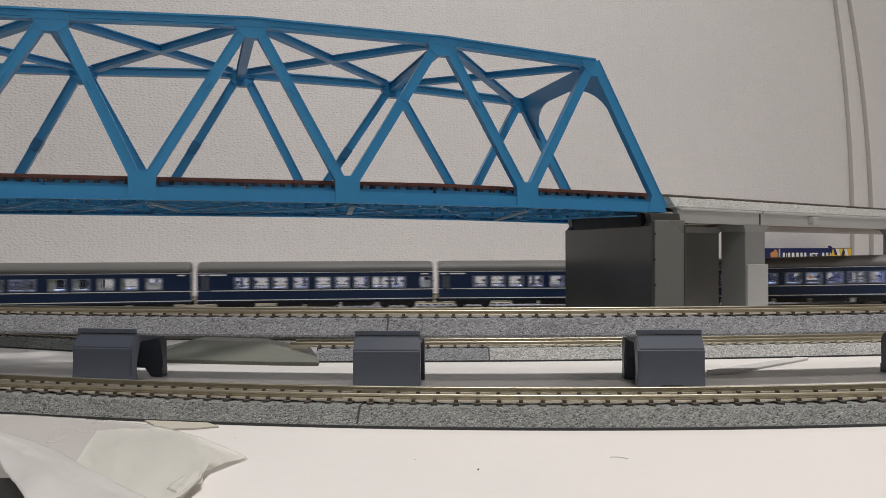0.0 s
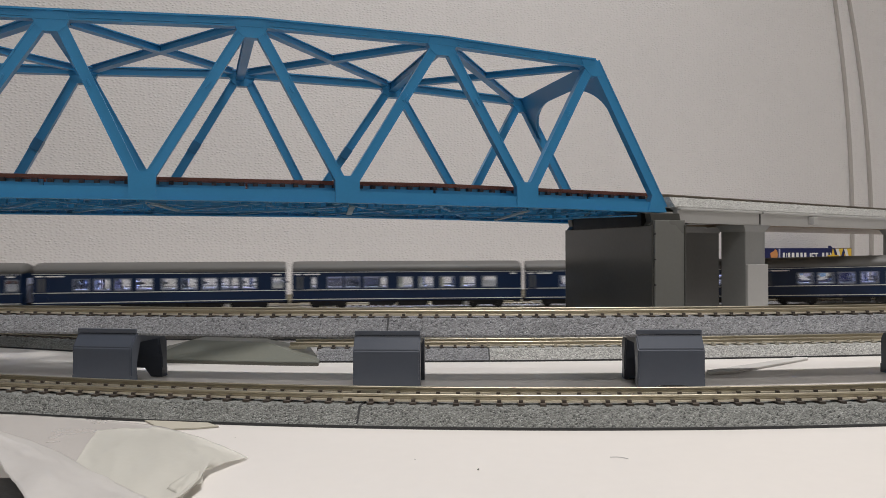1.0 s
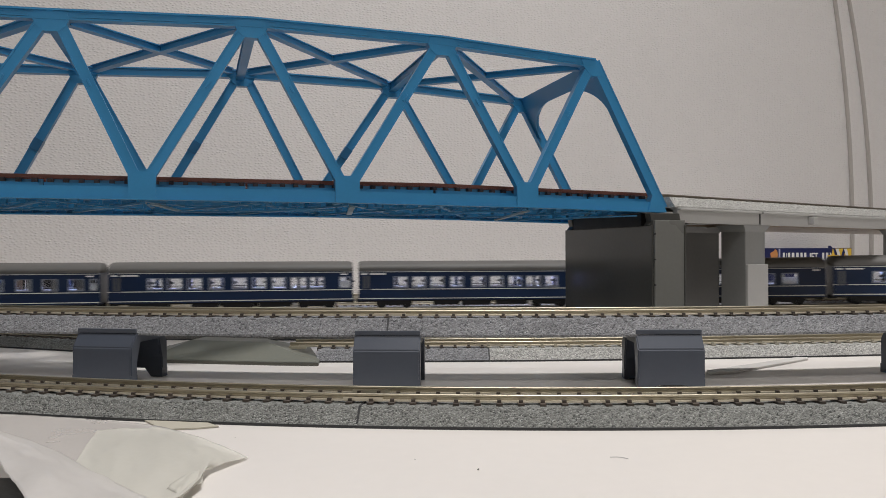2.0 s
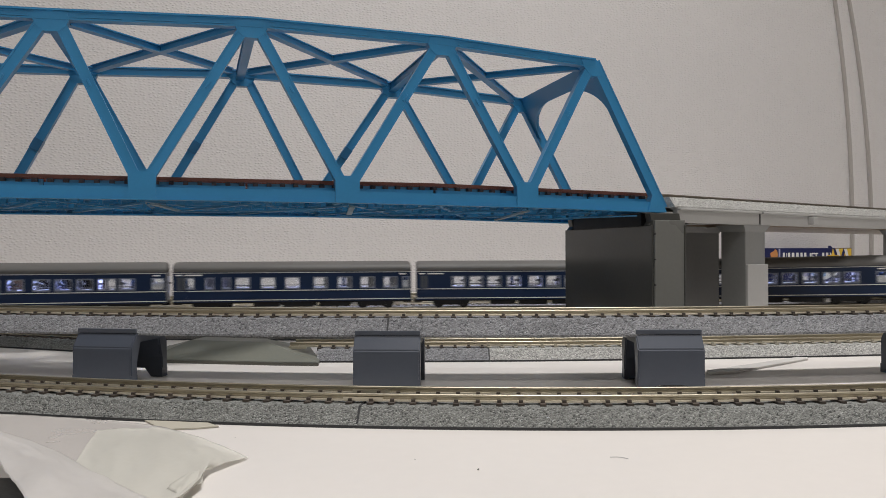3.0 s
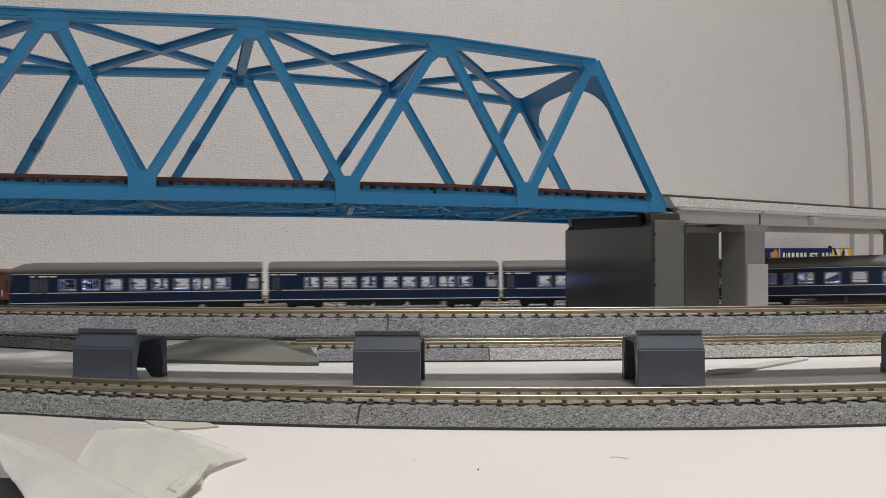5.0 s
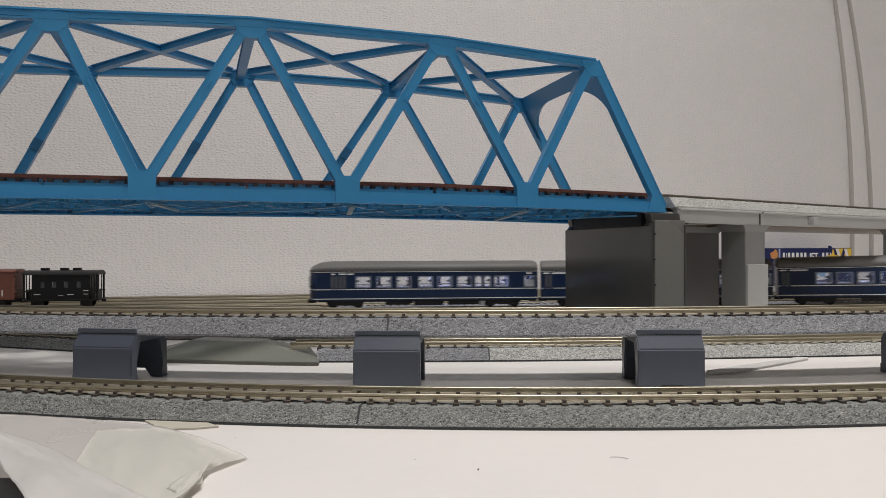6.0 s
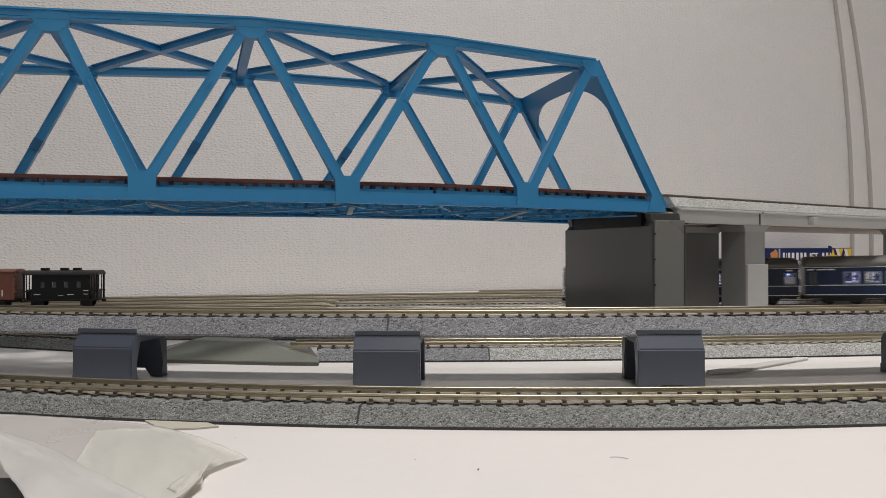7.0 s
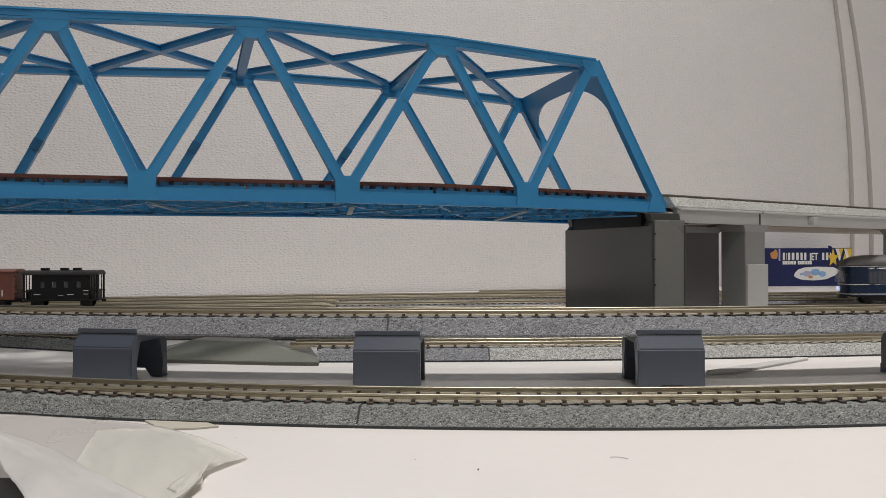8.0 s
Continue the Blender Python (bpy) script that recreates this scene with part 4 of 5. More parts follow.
    part("ceiling_lining", boxed(bx0 + 0.001, x1 - 0.001, -0.0088, 0.0088, 0.0201, 0.0206), CAR_GREY, car, "pale ceiling lining")
    # doors and lettering
    for x in ((x0 + 0.0042,) if not tail else (x0 + 0.0135, x0 + 0.0180)):
        d = part("door", boxed(x - 0.0030, x + 0.0030, -CAR_W - 0.00012, -CAR_W + 0.0001, 0.0060, 0.0196) if not tail else boxed(x - 0.0018, x + 0.0018, -CAR_W - 0.00012, -CAR_W + 0.0001, 0.0060, 0.0190), NAVY, car, "navy folding door")
        part("door_pane", boxed(x - 0.0018, x - 0.0003, -CAR_W - 0.0002, -CAR_W - 0.0001, 0.0112, 0.0180), DOOR_GLASS, d, "narrow dim door pane")
        part("door_pane", boxed(x + 0.0003, x + 0.0018, -CAR_W - 0.0002, -CAR_W - 0.0001, 0.0112, 0.0180), DOOR_GLASS, d, "narrow dim door pane")
    for a, b in ((x0 + 0.0014, x0 + 0.0048), (x0 + 0.0062, x0 + 0.0150), (x1 - 0.0066, x1 - 0.0030)) if not tail else ((x0 + 0.0120, x0 + 0.0138), (x0 + 0.0160, x0 + 0.0200), (x0 + 0.0206, x0 + 0.0240), (x1 - 0.0066, x1 - 0.0036)):
        part("lettering_bar", boxed(a, b, -CAR_W - 0.00016, -CAR_W - 0.00002, 0.0188, 0.0195), WHITE_PRINT, car, "unreadable white lettering")
    # underside
    for i, (a, b, h) in enumerate(((-0.022, -0.008, 0.0020), (-0.006, 0.010, 0.0016), (0.013, 0.030, 0.0018))):
        part("underfloor_box", softened(boxed(a, b, -0.0085, -0.0040, h, Z0), 0.0003), BLACK, car, "black underfloor equipment box")
        part("underfloor_box", softened(boxed(a + 0.004, b + 0.002, 0.0040, 0.0085, h, Z0), 0.0003), BLACK, car)
    part("tank", softened(boxed(0.031, 0.0335, -0.0080, 0.0, 0.0014, Z0), 0.0003), CAR_GREY, car, "pale grey tank")
    part("floor_pan", boxed(bx0 + 0.001, x1 - 0.001, -0.0085, 0.0085, Z0 - 0.0008, Z0 + 0.0002), BLACK, car)
    bogie(car, -0.0440)
    bogie(car, 0.0440)
    for s in (-1, 1):
        part("coupler", softened(boxed(min(s * 0.060, s * 0.0648), max(s * 0.060, s * 0.0648), -0.0012, 0.0012, 0.0030, 0.0050), 0.0003), BLACK, car, "black coupler")
    return car


DINER_WINDOWS = openings((-0.0405, -0.0310, -0.0205, -0.0020, 0.0095, 0.0213, 0.0330, 0.0450), 0.0084, ((-0.0518, 0.0030), (-0.0138, 0.0038)))
BACK_WINDOWS = [(-0.0590 + 0.0173 * k, -0.0590 + 0.0173 * k + 0.0163) for k in range(7)]


first_sleeper = coach("sleeping_coach", "navy blue sleeping coach with grey roof and cream stripes", SLEEPER_WINDOWS, BACK_WINDOWS, "sleeper")
LOUNGE_WINDOWS = openings((-0.0273, -0.0141, -0.0012, 0.0138, 0.0270, 0.0394, 0.0520), 0.0078, ((-0.0547, 0.0046), (-0.0445, 0.0048), (-0.0360, 0.0048), (0.0605, 0.0040)))
lounge = coach("seating_coach", "navy blue seating coach with bright windows and drawn curtains", LOUNGE_WINDOWS, BACK_WINDOWS, "lounge")
first_diner = coach("dining_coach", "navy blue dining coach with wide curtained windows", DINER_WINDOWS, BACK_WINDOWS, "diner")
tail_coach = coach("tail_coach", "navy blue last coach with a rounded observation end", TAIL_WINDOWS, BACK_WINDOWS, "tail")
TRAIN = {1: first_diner, 4: lounge, 2: first_sleeper, 7: tail_coach}
for k in (-3, -2, -1, 0, 3, 5, 6):
    TRAIN[k] = copy_thing(first_sleeper, pose(0, 0, 0))


# ---- standing wagons and small things ----
def caboose():
    x, y = -0.2172, 0.4545
    c = thing("brake_van", "black model brake van with open end platforms", "railway wagon", pose(x, y, RAIL_TOP, 0, 0, 10))
    L, w = 0.0201, 0.0085
    body = bmesh.new()
    slits = [(q - 0.0010, q + 0.0010) for q in (-0.0094, -0.0033, 0.0030, 0.0097)]
    for s, ws in ((-1, slits), (1, [(-0.0140, -0.0005), (0.0005, 0.0140)])):
        y0, y1 = sorted((s * w, s * (w - 0.0004)))
        box(body, -0.0150, 0.0150, y0, y1, 0.0050, 0.0116)
        box(body, -0.0150, 0.0150, y0, y1, 0.0150, 0.0190)
        edges = [-0.0150] + [e for q in ws for e in q] + [0.0150]
        for a, b in zip(edges[::2], edges[1::2]):
            box(body, a, b, y0, y1, 0.0116, 0.0150)
    for s in (-1, 1):
        box(body, s * 0.0150 - 0.0003, s * 0.0150 + 0.0003, -w + 0.0007, w - 0.0007, 0.0050, 0.0190)
    part("body", body, BLACK, c)
    for a, b in slits:
        part("pane", boxed(a, b, -w + 0.0005, -w + 0.0007, 0.0116, 0.0150), DOOR_GLASS, c, "dim bluish window pane")
    part("platform", boxed(-L, L, -w, w, 0.0040, 0.0049), BLACK, c)
    roof = bmesh.new()
    arc = [(-w * 1.08, 0.0188)] + [(-w * 1.08 * math.cos(math.pi * k / 10), 0.0190 + 0.0024 * math.sin(math.pi * k / 10)) for k in range(11)] + [(w * 1.08, 0.0188)]
    prism(roof, [(p, q) for p, q in arc], -L, L)
    roof.transform(pose(0, 0, 0, 0, 0, 90))
    part("roof", roof, BLACK, c, "black curved roof")
    for px in (-0.0105, 0.0000, 0.0068):
        part("roof_vent", softened(boxed(px - 0.0022, px + 0.0022, -0.0015, 0.0015, 0.0212, 0.0227), 0.0004), BLACK, c)
    for s in (-1, 1):
        for t in (-1, 1):
            part("corner_post", boxed(s * (L - 0.0008) - 0.0005, s * (L - 0.0008) + 0.0005, t * (w - 0.0008) - 0.0005, t * (w - 0.0008) + 0.0005, 0.0049, 0.0190), BLACK, c)
            part("end_rail", boxed(min(s * 0.0150, s * L), max(s * 0.0150, s * L), t * (w - 0.0006) - 0.0003, t * (w - 0.0006) + 0.0003, 0.0092, 0.0099), BLACK, c)
        for px in (0.0164, 0.0180):
            for t in (-1, 1):
                part("stanchion", boxed(s * px - 0.00022, s * px + 0.00022, t * (w - 0.0006) - 0.00022, t * (w - 0.0006) + 0.00022, 0.0049, 0.0190), BLACK, c)
        part("end_screen", boxed(s * (L - 0.0012) - 0.0003, s * (L - 0.0012) + 0.0003, -w * 0.5, w * 0.5, 0.0049, 0.0105), BLACK, c)
        part("coupler", boxed(min(s * L, s * (L + 0.0022)), max(s * L, s * (L + 0.0022)), -0.001, 0.001, 0.0032, 0.0046), BLACK, c)
    for px in (-0.0130, 0.0130):
        b = part("wheelset", wheel_bm(), BLACK, c)
        b.location = (px, 0, 0)
        part("axle_box", boxed(px - 0.0028, px + 0.0028, -0.0075, -0.0062, 0.0015, 0.0042), BLACK, c)
    for a, b, z in ((-0.0140, -0.0105, 0.0078), (0.0035, 0.0070, 0.0076), (-0.0010, 0.0014, 0.0070), (0.0120, 0.0148, 0.0098), (0.0125, 0.0148, 0.0078)):
        part("lettering_bar", boxed(a, b, -w - 0.00015, -w, z, z + 0.00024), WHITE_PRINT, c, "unreadable white lettering")
    return c


def boxcar():
    x, y = -0.2620, 0.4460
    c = thing("box_wagon", "red-brown model box wagon on the siding", "railway wagon", pose(x, y, RAIL_TOP, 0, 0, 10))
    part("body", softened(boxed(-0.0240, 0.0215, -0.0086, 0.0086, 0.0052, 0.0205), 0.0003), WAGON_BROWN, c)
    roof = bmesh.new()
    prism(roof, [(-0.0090 * math.cos(math.pi * k / 10), 0.0206 + 0.0018 * math.sin(math.pi * k / 10)) for k in range(11)], -0.0222, 0.0244)
    roof.transform(pose(0, 0, 0, 0, 0, 90))
    part("roof", roof, WAGON_BROWN, c)
    for k in range(7):
        part("end_rib", boxed(0.0215, 0.0221, -0.0080, 0.0080, 0.0070 + 0.0019 * k, 0.0080 + 0.0019 * k), WAGON_BROWN, c)
    for px in (-0.020, -0.010, 0.000, 0.010, 0.0205):
        part("side_post", boxed(px - 0.0005, px + 0.0005, -0.0090, -0.0086, 0.0052, 0.0205), WAGON_BROWN, c)
    part("underframe", boxed(-0.0240, 0.0225, -0.0075, 0.0075, 0.0038, 0.0051), BLACK, c)
    for px in (-0.0140, 0.0130):
        b = part("wheelset", wheel_bm(), BLACK, c)
        b.location = (px, 0, 0)
        part("axle_box", boxed(px - 0.0028, px + 0.0028, -0.0075, -0.0062, 0.0015, 0.0038), BLACK, c)
    for a, z0, z1 in ((0.0125, 0.0072, 0.0108), (0.0152, 0.0072, 0.0108), (0.0050, 0.0060, 0.0066), (0.0085, 0.0060, 0.0066)):
        part("lettering_bar", boxed(a, a + 0.0005 if z1 - z0 > 0.001 else a + 0.0025, -0.00875, -0.0086, z0, z1), WHITE_PRINT, c, "unreadable white lettering")
    part("coupler", boxed(0.0221, 0.0245, -0.001, 0.001, 0.0032, 0.0046), BLACK, c)
    return c


caboose()
boxcar()


def lettering(text, size):
    """Flat lettering in the built-in type, as a mesh."""
    data = bpy.data.curves.new("lettering", "FONT")
    data.body, data.size, data.extrude = text, size, 0.00008
    data.offset = 0.00022
    ob = new("lettering", data)
    me = bpy.data.meshes.new_from_object(ob.evaluated_get(bpy.context.evaluated_depsgraph_get()))
    bpy.data.objects.remove(ob)
    bm = bmesh.new()
    bm.from_mesh(me)
    bpy.data.meshes.remove(me)
    bm.transform(pose(0, 0, 0, 90))
    return bm


def model_box():
    """The printed carton behind the viaduct; names on it are drawn as bars."""
    b = thing("model_box", "navy blue printed cardboard model aeroplane box against the wall", "box", pose(0.330, 0.820, 0, 0, 0, TH - 12))
    part("carton", softened(boxed(-0.03, 0.0985, 0.0, 0.030, 0.0, 0.0396), 0.0004), BOX_NAVY, b)
    y0, y1 = -0.0003, -0.0001
    x = 0.0228
    for wdt in (0.0032, 0.0011, 0.0034, 0.0040, 0.0040, 0.0034, 0.0034):
        part("title_bar", boxed(x + 0.0002, x + wdt * 0.72, y0, y1, 0.0272, 0.0348), WHITE_PRINT, b, "white title lettering as bars")
        x += wdt + 0.0007
    word = lettering("JET", 0.0104)
    word.transform(pose(x + 0.0018, y0, 0.0272) @ Matrix.Diagonal((0.66, 1, 1, 1)))
    part("title_word", word, WHITE_PRINT, b, "white title word")
    x += 0.0155
    for wdt in (0.0034, 0.0038, 0.0032):
        part("title_bar", boxed(x + 0.0002, x + wdt * 0.72, y0, y1, 0.0272, 0.0348), WHITE_PRINT, b)
        x += wdt + 0.0007
    x = 0.0228
    for wdt in (0.0022, 0.0024, 0.0020, 0.0010, 0.0024, 0.0024, 0.0, 0.0020, 0.0020, 0.0020, 0.0008, 0.0020, 0.0020, 0.0020):
        if wdt:
            part("subtitle_bar", boxed(x, x + wdt, y0, y1, 0.0226, 0.0262), WHITE_PRINT, b, "small white lettering as bars")
        x += wdt + 0.0004 if wdt else 0.0016
    part("picture_block", prism(bmesh.new(), [(0.0100, 0.0300), (0.0120, 0.0285), (0.0165, 0.0285), (0.0178, 0.0330), (0.0165, 0.0375), (0.0150, 0.0385), (0.0130, 0.0365), (0.0095, 0.0345)], y0, y1), PRINT_ORANGE, b, "small orange printed patch")
    part("picture_block", boxed(0.0185, 0.0202, y0, y1, 0.0265, 0.0390), PRINT_LILAC, b, "pale lilac printed strip")
    body = [(0.0350, 0.0110), (0.0362, 0.0140), (0.0400, 0.0175), (0.0470, 0.0195), (0.0600, 0.0202), (0.0780, 0.0196), (0.0850, 0.0160), (0.0800, 0.0110), (0.0700, 0.0070), (0.0560, 0.0058), (0.0430, 0.0068), (0.0370, 0.0090)]
    part("aeroplane_print", prism(bmesh.new(), body, y0, y1), WHITE_PRINT, b, "white printed aeroplane")
    for px, pz, r, mat in ((0.0490, 0.0130, 0.0042, PRINT_LILAC), (0.0580, 0.0145, 0.0048, PRINT_BLUE), (0.0655, 0.0125, 0.0040, PRINT_BLUE), (0.0530, 0.0095, 0.0022, PRINT_ORANGE), (0.0610, 0.0100, 0.0024, WHITE_PRINT), (0.0430, 0.0125, 0.0018, PRINT_BLUE)):
        part("aeroplane_patch", prism(bmesh.new(), [(px + r * math.cos(math.pi * k / 5) * (1.0 + 0.2 * (k % 2)), pz + 0.75 * r * math.sin(math.pi * k / 5)) for k in range(10)], y0 - 0.0003, y0 - 0.0001), mat, b, "coloured print on the aeroplane")
    part("tail_print", prism(bmesh.new(), [(0.0716, 0.0420), (0.0750, 0.0420), (0.0880, 0.0280), (0.0800, 0.0255)], y0 - 0.0003, y0 - 0.0001), BOX_NAVY, b, "navy tail fin that stands above the box")
    star = [(0.0775 + (0.0068 if k % 2 == 0 else 0.0030) * math.sin(2 * math.pi * k / 10), 0.0290 + (0.0100 if k % 2 == 0 else 0.0042) * math.cos(2 * math.pi * k / 10)) for k in range(10)]
    part("tail_star", prism(bmesh.new(), star, y0 - 0.0006, y0 - 0.0004), YELLOW, b, "yellow printed star")
    part("banner", prism(bmesh.new(), [(0.0800, 0.0390), (0.0980, 0.0390), (0.0980, 0.0250), (0.0880, 0.0250)], y0, y1), YELLOW, b, "yellow banner")
    for k, mat in ((0.0805, WHITE_PRINT), (0.0850, BOX_NAVY), (0.0895, WHITE_PRINT)):
        part("banner_stripe", prism(bmesh.new(), [(k, 0.0388), (k + 0.0032, 0.0388), (k + 0.0064, 0.0265), (k + 0.0036, 0.0265)] if mat is WHITE_PRINT else [(k + 0.004, 0.0388), (k + 0.0068, 0.0388), (k + 0.0030, 0.0265), (k, 0.0265)], y0 - 0.0004, y0 - 0.0002), mat, b)
    return b


model_box()

# olive plate, paper strip, film and cloth
plate = thing("plastic_plate", "olive grey plastic plate with a sloping end on the table", "plate")
outl = [(-0.1030, 0.2712), (-0.0560, 0.2628), (-0.0413, 0.2613), (-0.0420, 0.2690), (-0.0513, 0.3050), (-0.108, 0.3120)]
# the edge's shade is put into a darker copy of the olive
part("base", slab(bmesh.new(), outl, 0.0, 0.0010), OLIVE_SHADED, plate, "olive edge with its shade painted in")
bm = bmesh.new()
low = [bm.verts.new((x * 0.985 - 0.0008, y + (0.0008 if y < 0.28 else -0.0008), 0.0011)) for x, y in outl]
A, B, C, D = [bm.verts.new(p) for p in ((-0.0900, 0.2825, 0.0064), (-0.0612, 0.2755, 0.0064), (-0.0640, 0.2860, 0.0064), (-0.0880, 0.2930, 0.0064))]
for f in ((low[0], low[1], B, A), (low[1], low[2], B), (low[2], low[3], B), (low[3], low[4], C, B), (low[4], low[5], D, C), (low[5], low[0], A, D), (A, B, C, D), low[::-1]):
    bm.faces.new(f)
bmesh.ops.recalc_face_normals(bm, faces=bm.faces)
part("raised_top", bm, OLIVE, plate, "sloping olive top")

strip = single("paper_strip", softened(slab(bmesh.new(), [(0.0813, 0.2447), (0.1225, 0.2745), (0.1260, 0.2740), (0.1252, 0.2715), (0.0892, 0.2423), (0.0805, 0.2400)], 0.0001, 0.0008), 0.0002), PAPER, "narrow white paper strip lying across the table", "paper")


def draped(first, last, rows=24, columns=60, sag=0.0, rough=0.00013, seed=1.0, thick=0.00004):
    """A thin sheet that hangs between two edges, with soft uneven ripples."""
    bm = bmesh.new()

    def spot(edge, s):
        k = s * (len(edge) - 1)
        i = min(int(k), len(edge) - 2)
        f = k - i
        p0, p1, p2, p3 = (Vector(edge[max(0, i - 1)]), Vector(edge[i]), Vector(edge[i + 1]), Vector(edge[min(len(edge) - 1, i + 2)]))
        return 0.5 * (2 * p1 + (p2 - p0) * f + (2 * p0 - 5 * p1 + 4 * p2 - p3) * f * f + (3 * p1 - p0 - 3 * p2 + p3) * f ** 3)

    grid = []
    for j in range(rows + 1):
        t = j / rows
        line = []
        for i in range(columns + 1):
            s = i / columns
            p = spot(first, s).lerp(spot(last, s), t)
            p.z += sag * math.sin(math.pi * t) + rough * (noise.noise(Vector((s * 5, t * 3, seed))) + 0.4 * noise.noise(Vector((s * 13, t * 8, seed + 3))))
            p.z = max(p.z, 0.0003)
            line.append(bm.verts.new(p))
        grid.append(line)
    for r, q in zip(grid, grid[1:]):
        for i in range(columns):
            bm.faces.new((r[i], r[i + 1], q[i + 1], q[i]))
    bmesh.ops.recalc_face_normals(bm, faces=bm.faces)
    bmesh.ops.solidify(bm, geom=bm.faces[:], thickness=thick)
    return bm


film = thing("plastic_film", "crumpled thin white plastic sheet lying on the table", "plastic sheet")
part("lower_layer", draped([(-0.1076, 0.1851, 0.0004), (-0.0898, 0.1810, 0.0004), (-0.0735, 0.1760, 0.0004), (-0.0599, 0.1696, 0.0004), (-0.0496, 0.1598, 0.0004)],
                           [(-0.0889, 0.1529, 0.0005), (-0.0747, 0.1444, 0.0005), (-0.0636, 0.1340, 0.0005), (-0.0571, 0.1300, 0.0005), (-0.0493, 0.1268, 0.0005)], sag=0.0003, rough=0.0001, seed=2.0), FILM, film, "flat lower layer of the sheet", True)
part("folded_flap", draped([(-0.0918, 0.1579, 0.0030), (-0.0753, 0.1456, 0.0030), (-0.0621, 0.1329, 0.0030), (-0.0520, 0.1225, 0.0030), (-0.0460, 0.1183, 0.0020), (-0.0391, 0.1128, 0.0010)],
                           [(-0.0714, 0.1228, 0.0070), (-0.0655, 0.1169, 0.0070), (-0.0590, 0.1081, 0.0070), (-0.0529, 0.0999, 0.0070), (-0.0488, 0.0956, 0.0060), (-0.0449, 0.0918, 0.0050)], sag=0.0010, rough=0.0006, seed=5.0), FROSTED, film, "raised folded flap of the sheet", True)
tissue = thing("tissue_scrap", "greenish white tissue lying on the plastic sheet", "paper")
part("sheet", draped([(-0.0719, 0.1645, 0.0010), (-0.0650, 0.1656, 0.0012), (-0.0582, 0.1658, 0.0010), (-0.0470, 0.1555, 0.0012), (-0.0356, 0.1444, 0.0005)],
                              [(-0.0630, 0.1339, 0.0012), (-0.0545, 0.1235, 0.0014), (-0.0470, 0.1165, 0.0010), (-0.0400, 0.1180, 0.0012), (-0.0385, 0.1255, 0.0022), (-0.0411, 0.1317, 0.0008)], sag=0.0003, rough=0.0005, seed=8.0), SCRAP, tissue, smooth=True)
part("curled_corner", draped([(-0.0425, 0.1318, 0.0008), (-0.0410, 0.1322, 0.0014), (-0.0396, 0.1300, 0.0017), (-0.0383, 0.1262, 0.0012)],
                             [(-0.0440, 0.1240, 0.0008), (-0.0425, 0.1225, 0.0012), (-0.0408, 0.1205, 0.0013), (-0.0394, 0.1180, 0.0008)], rows=14, columns=24, sag=0.0005, rough=0.00025, seed=11.0), SCRAP, tissue, "crumpled curled corner", True)
single("card_scrap", slab(bmesh.new(), [(-0.0670, 0.1771), (-0.0560, 0.1781), (-0.0484, 0.1706), (-0.0523, 0.1690), (-0.0595, 0.1676)], 0.0001, 0.0004), CARD, "beige card scrap beside the track", "card")
for k, (sx, sy, r) in enumerate(((0.0060, 0.1370, 0.00022), (-0.0424, 0.1610, 0.00011), (-0.0052, 0.1440, 0.00010))):
    crumb = bmesh.new()
    bmesh.ops.create_icosphere(crumb, subdivisions=1, radius=r)
    for v in crumb.verts:
        v.co *= 0.8 + 0.5 * noise.noise(v.co * 9000 + Vector((k, 0, 0)))
    single("crumb", crumb, CLOTH, "tiny dark crumb lying on the white table", "crumb", pose(sx, sy, r * 0.7), "crumbs")
hair = bmesh.new()
sweep(hair, [(0.0305 + 0.0030 * q, 0.1448 - 0.0012 * q + 0.0006 * math.sin(3 * q)) for q in np.linspace(0, 1, 10)], [(-0.00008, 0.0001), (0.00008, 0.0001), (0.0, 0.00022)])
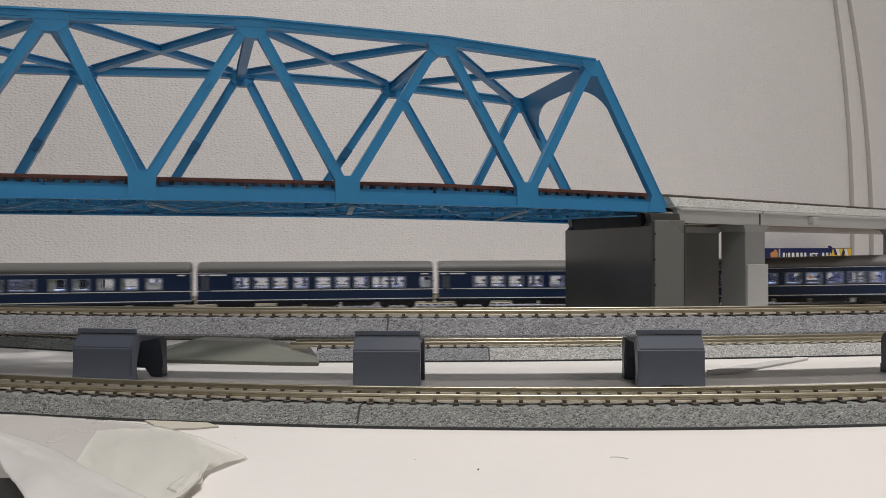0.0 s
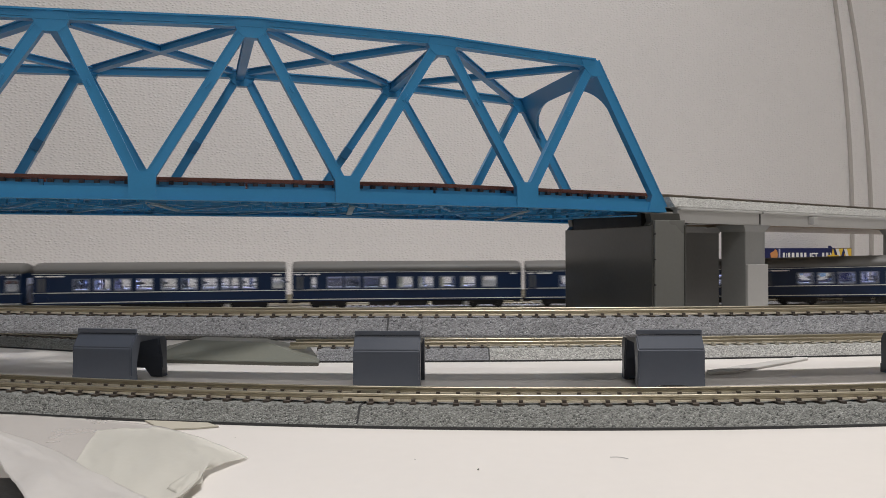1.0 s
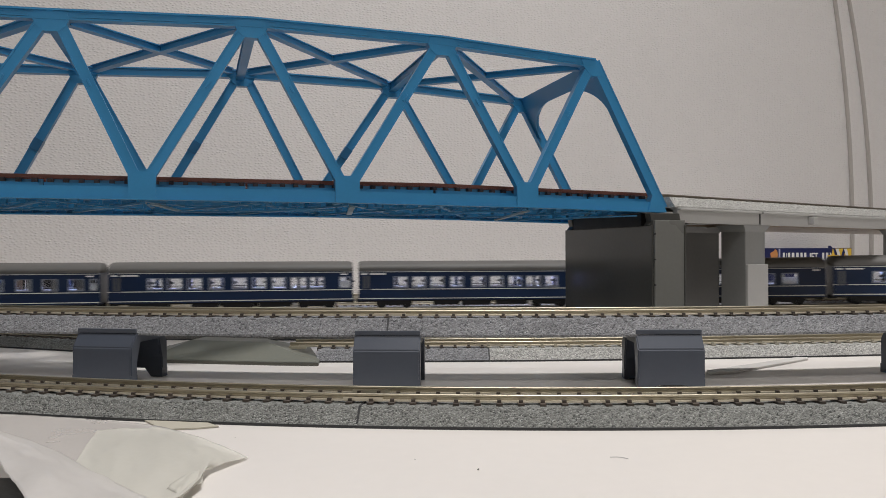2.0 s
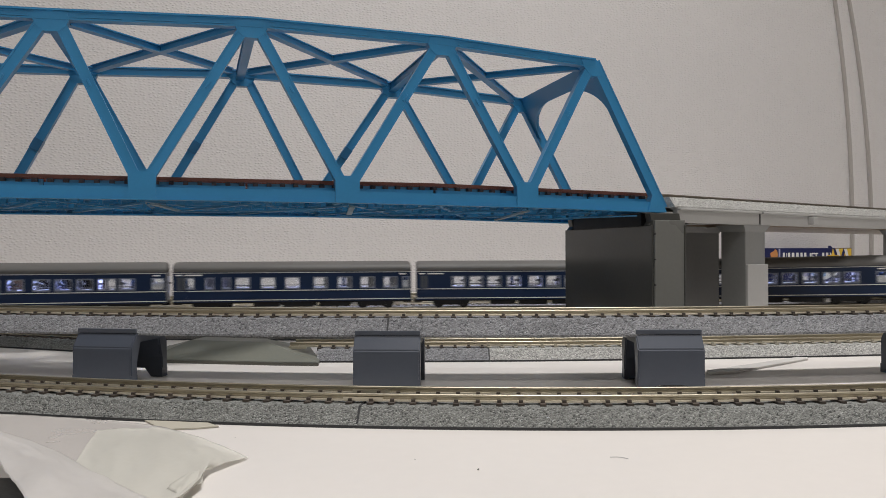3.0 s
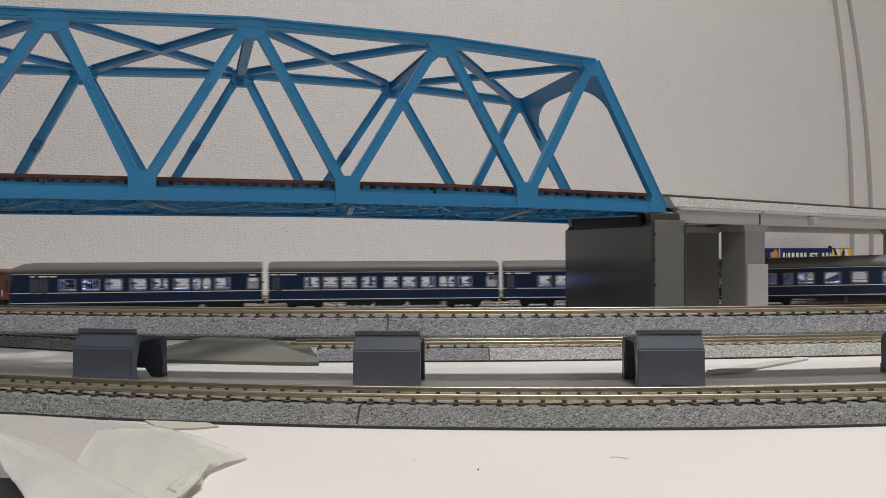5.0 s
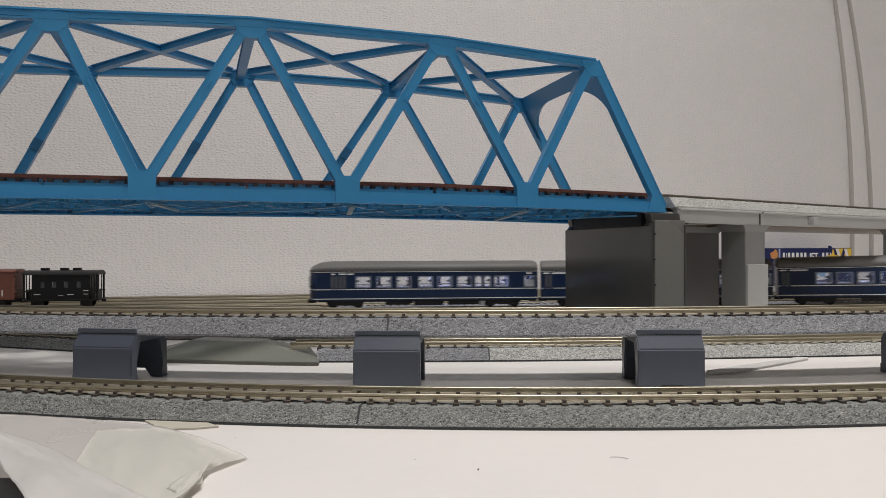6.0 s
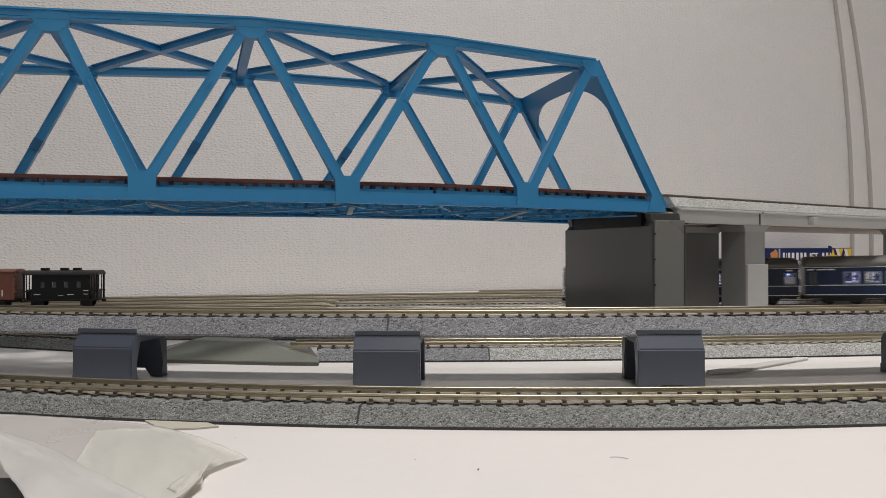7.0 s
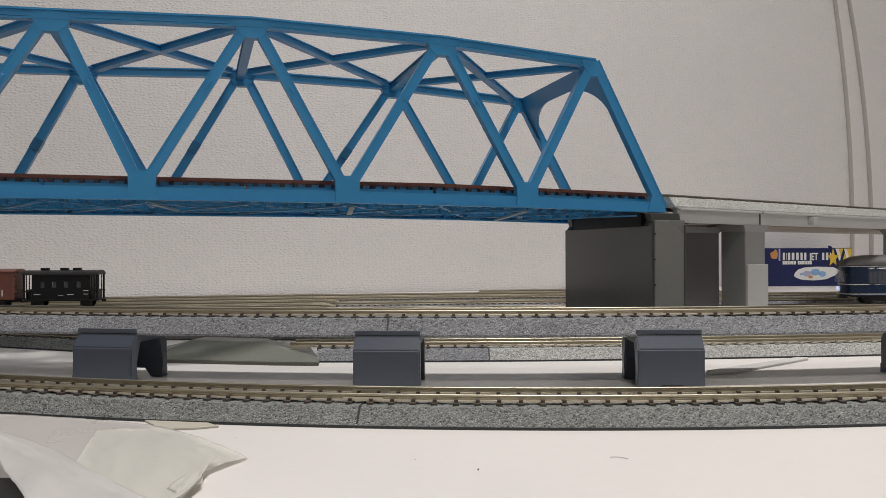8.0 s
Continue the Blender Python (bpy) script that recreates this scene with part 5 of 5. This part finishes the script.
single("fibre", hair, CAR_GREY, "short pale fibre lying on the white table", "fibre")
single("dark_cloth", slab(bmesh.new(), [(-0.16, 0.060), (-0.040, 0.060), (-0.066, 0.1275), (-0.16, 0.1300)], 0.0001, 0.0016), CLOTH, "dark grey cloth under the plastic sheet", "cloth")


# ---- what moves ----
GONE = [(0.0, -0.1358), (0.5, -0.0456), (1.0, 0.0453), (1.5, 0.1301), (3.0, 0.3758), (3.5, 0.4542), (4.0, 0.5310), (4.5, 0.6100), (6.0, 0.8405), (6.5, 0.9097), (7.0, 0.9850), (7.5, 1.0630), (8.0, 1.1350)]


def travelled(t):
    """How far the coupling at zero has come along the line, metres."""
    i = max(0, min(len(GONE) - 2, sum(1 for q, _ in GONE if q <= t) - 1))
    (t0, a), (t1, b) = GONE[i], GONE[i + 1]
    tm, am = GONE[i - 1] if i else (2 * t0 - t1, 2 * a - b)
    tp, bp = GONE[i + 2] if i + 2 < len(GONE) else (2 * t1 - t0, 2 * b - a)
    h, k = t1 - t0, (t - t0) / (t1 - t0)
    va, vb = (b - am) / (t1 - tm), (bp - a) / (tp - t0)
    return (2 * k ** 3 - 3 * k * k + 1) * a + (k ** 3 - 2 * k * k + k) * h * va + (3 * k * k - 2 * k ** 3) * b + (k ** 3 - k * k) * h * vb


def motions():
    xs = np.linspace(-1.7, 1.3, 6001)
    ys = np.array([train_line(x) for x in xs])
    s = np.concatenate([[0.0], np.cumsum(np.hypot(np.diff(xs), np.diff(ys)))])
    s -= np.interp(0.0, xs, s)

    def on_line(d):
        a = np.interp(d - 0.044, s, xs)
        b = np.interp(d + 0.044, s, xs)
        ya, yb = train_line(a), train_line(b)
        za, zb = train_lift(a), train_lift(b)
        return pose((a + b) / 2, (ya + yb) / 2, RAIL_TOP + (za + zb) / 2, 0, -math.degrees(math.atan2(zb - za, b - a)), math.degrees(math.atan2(yb - ya, b - a)))

    for k, car in TRAIN.items():
        walk(car, [(t, on_line(travelled(t) - (k - 0.5) * PITCH)) for t in np.linspace(0.0, 8.0, 33)])


motions()
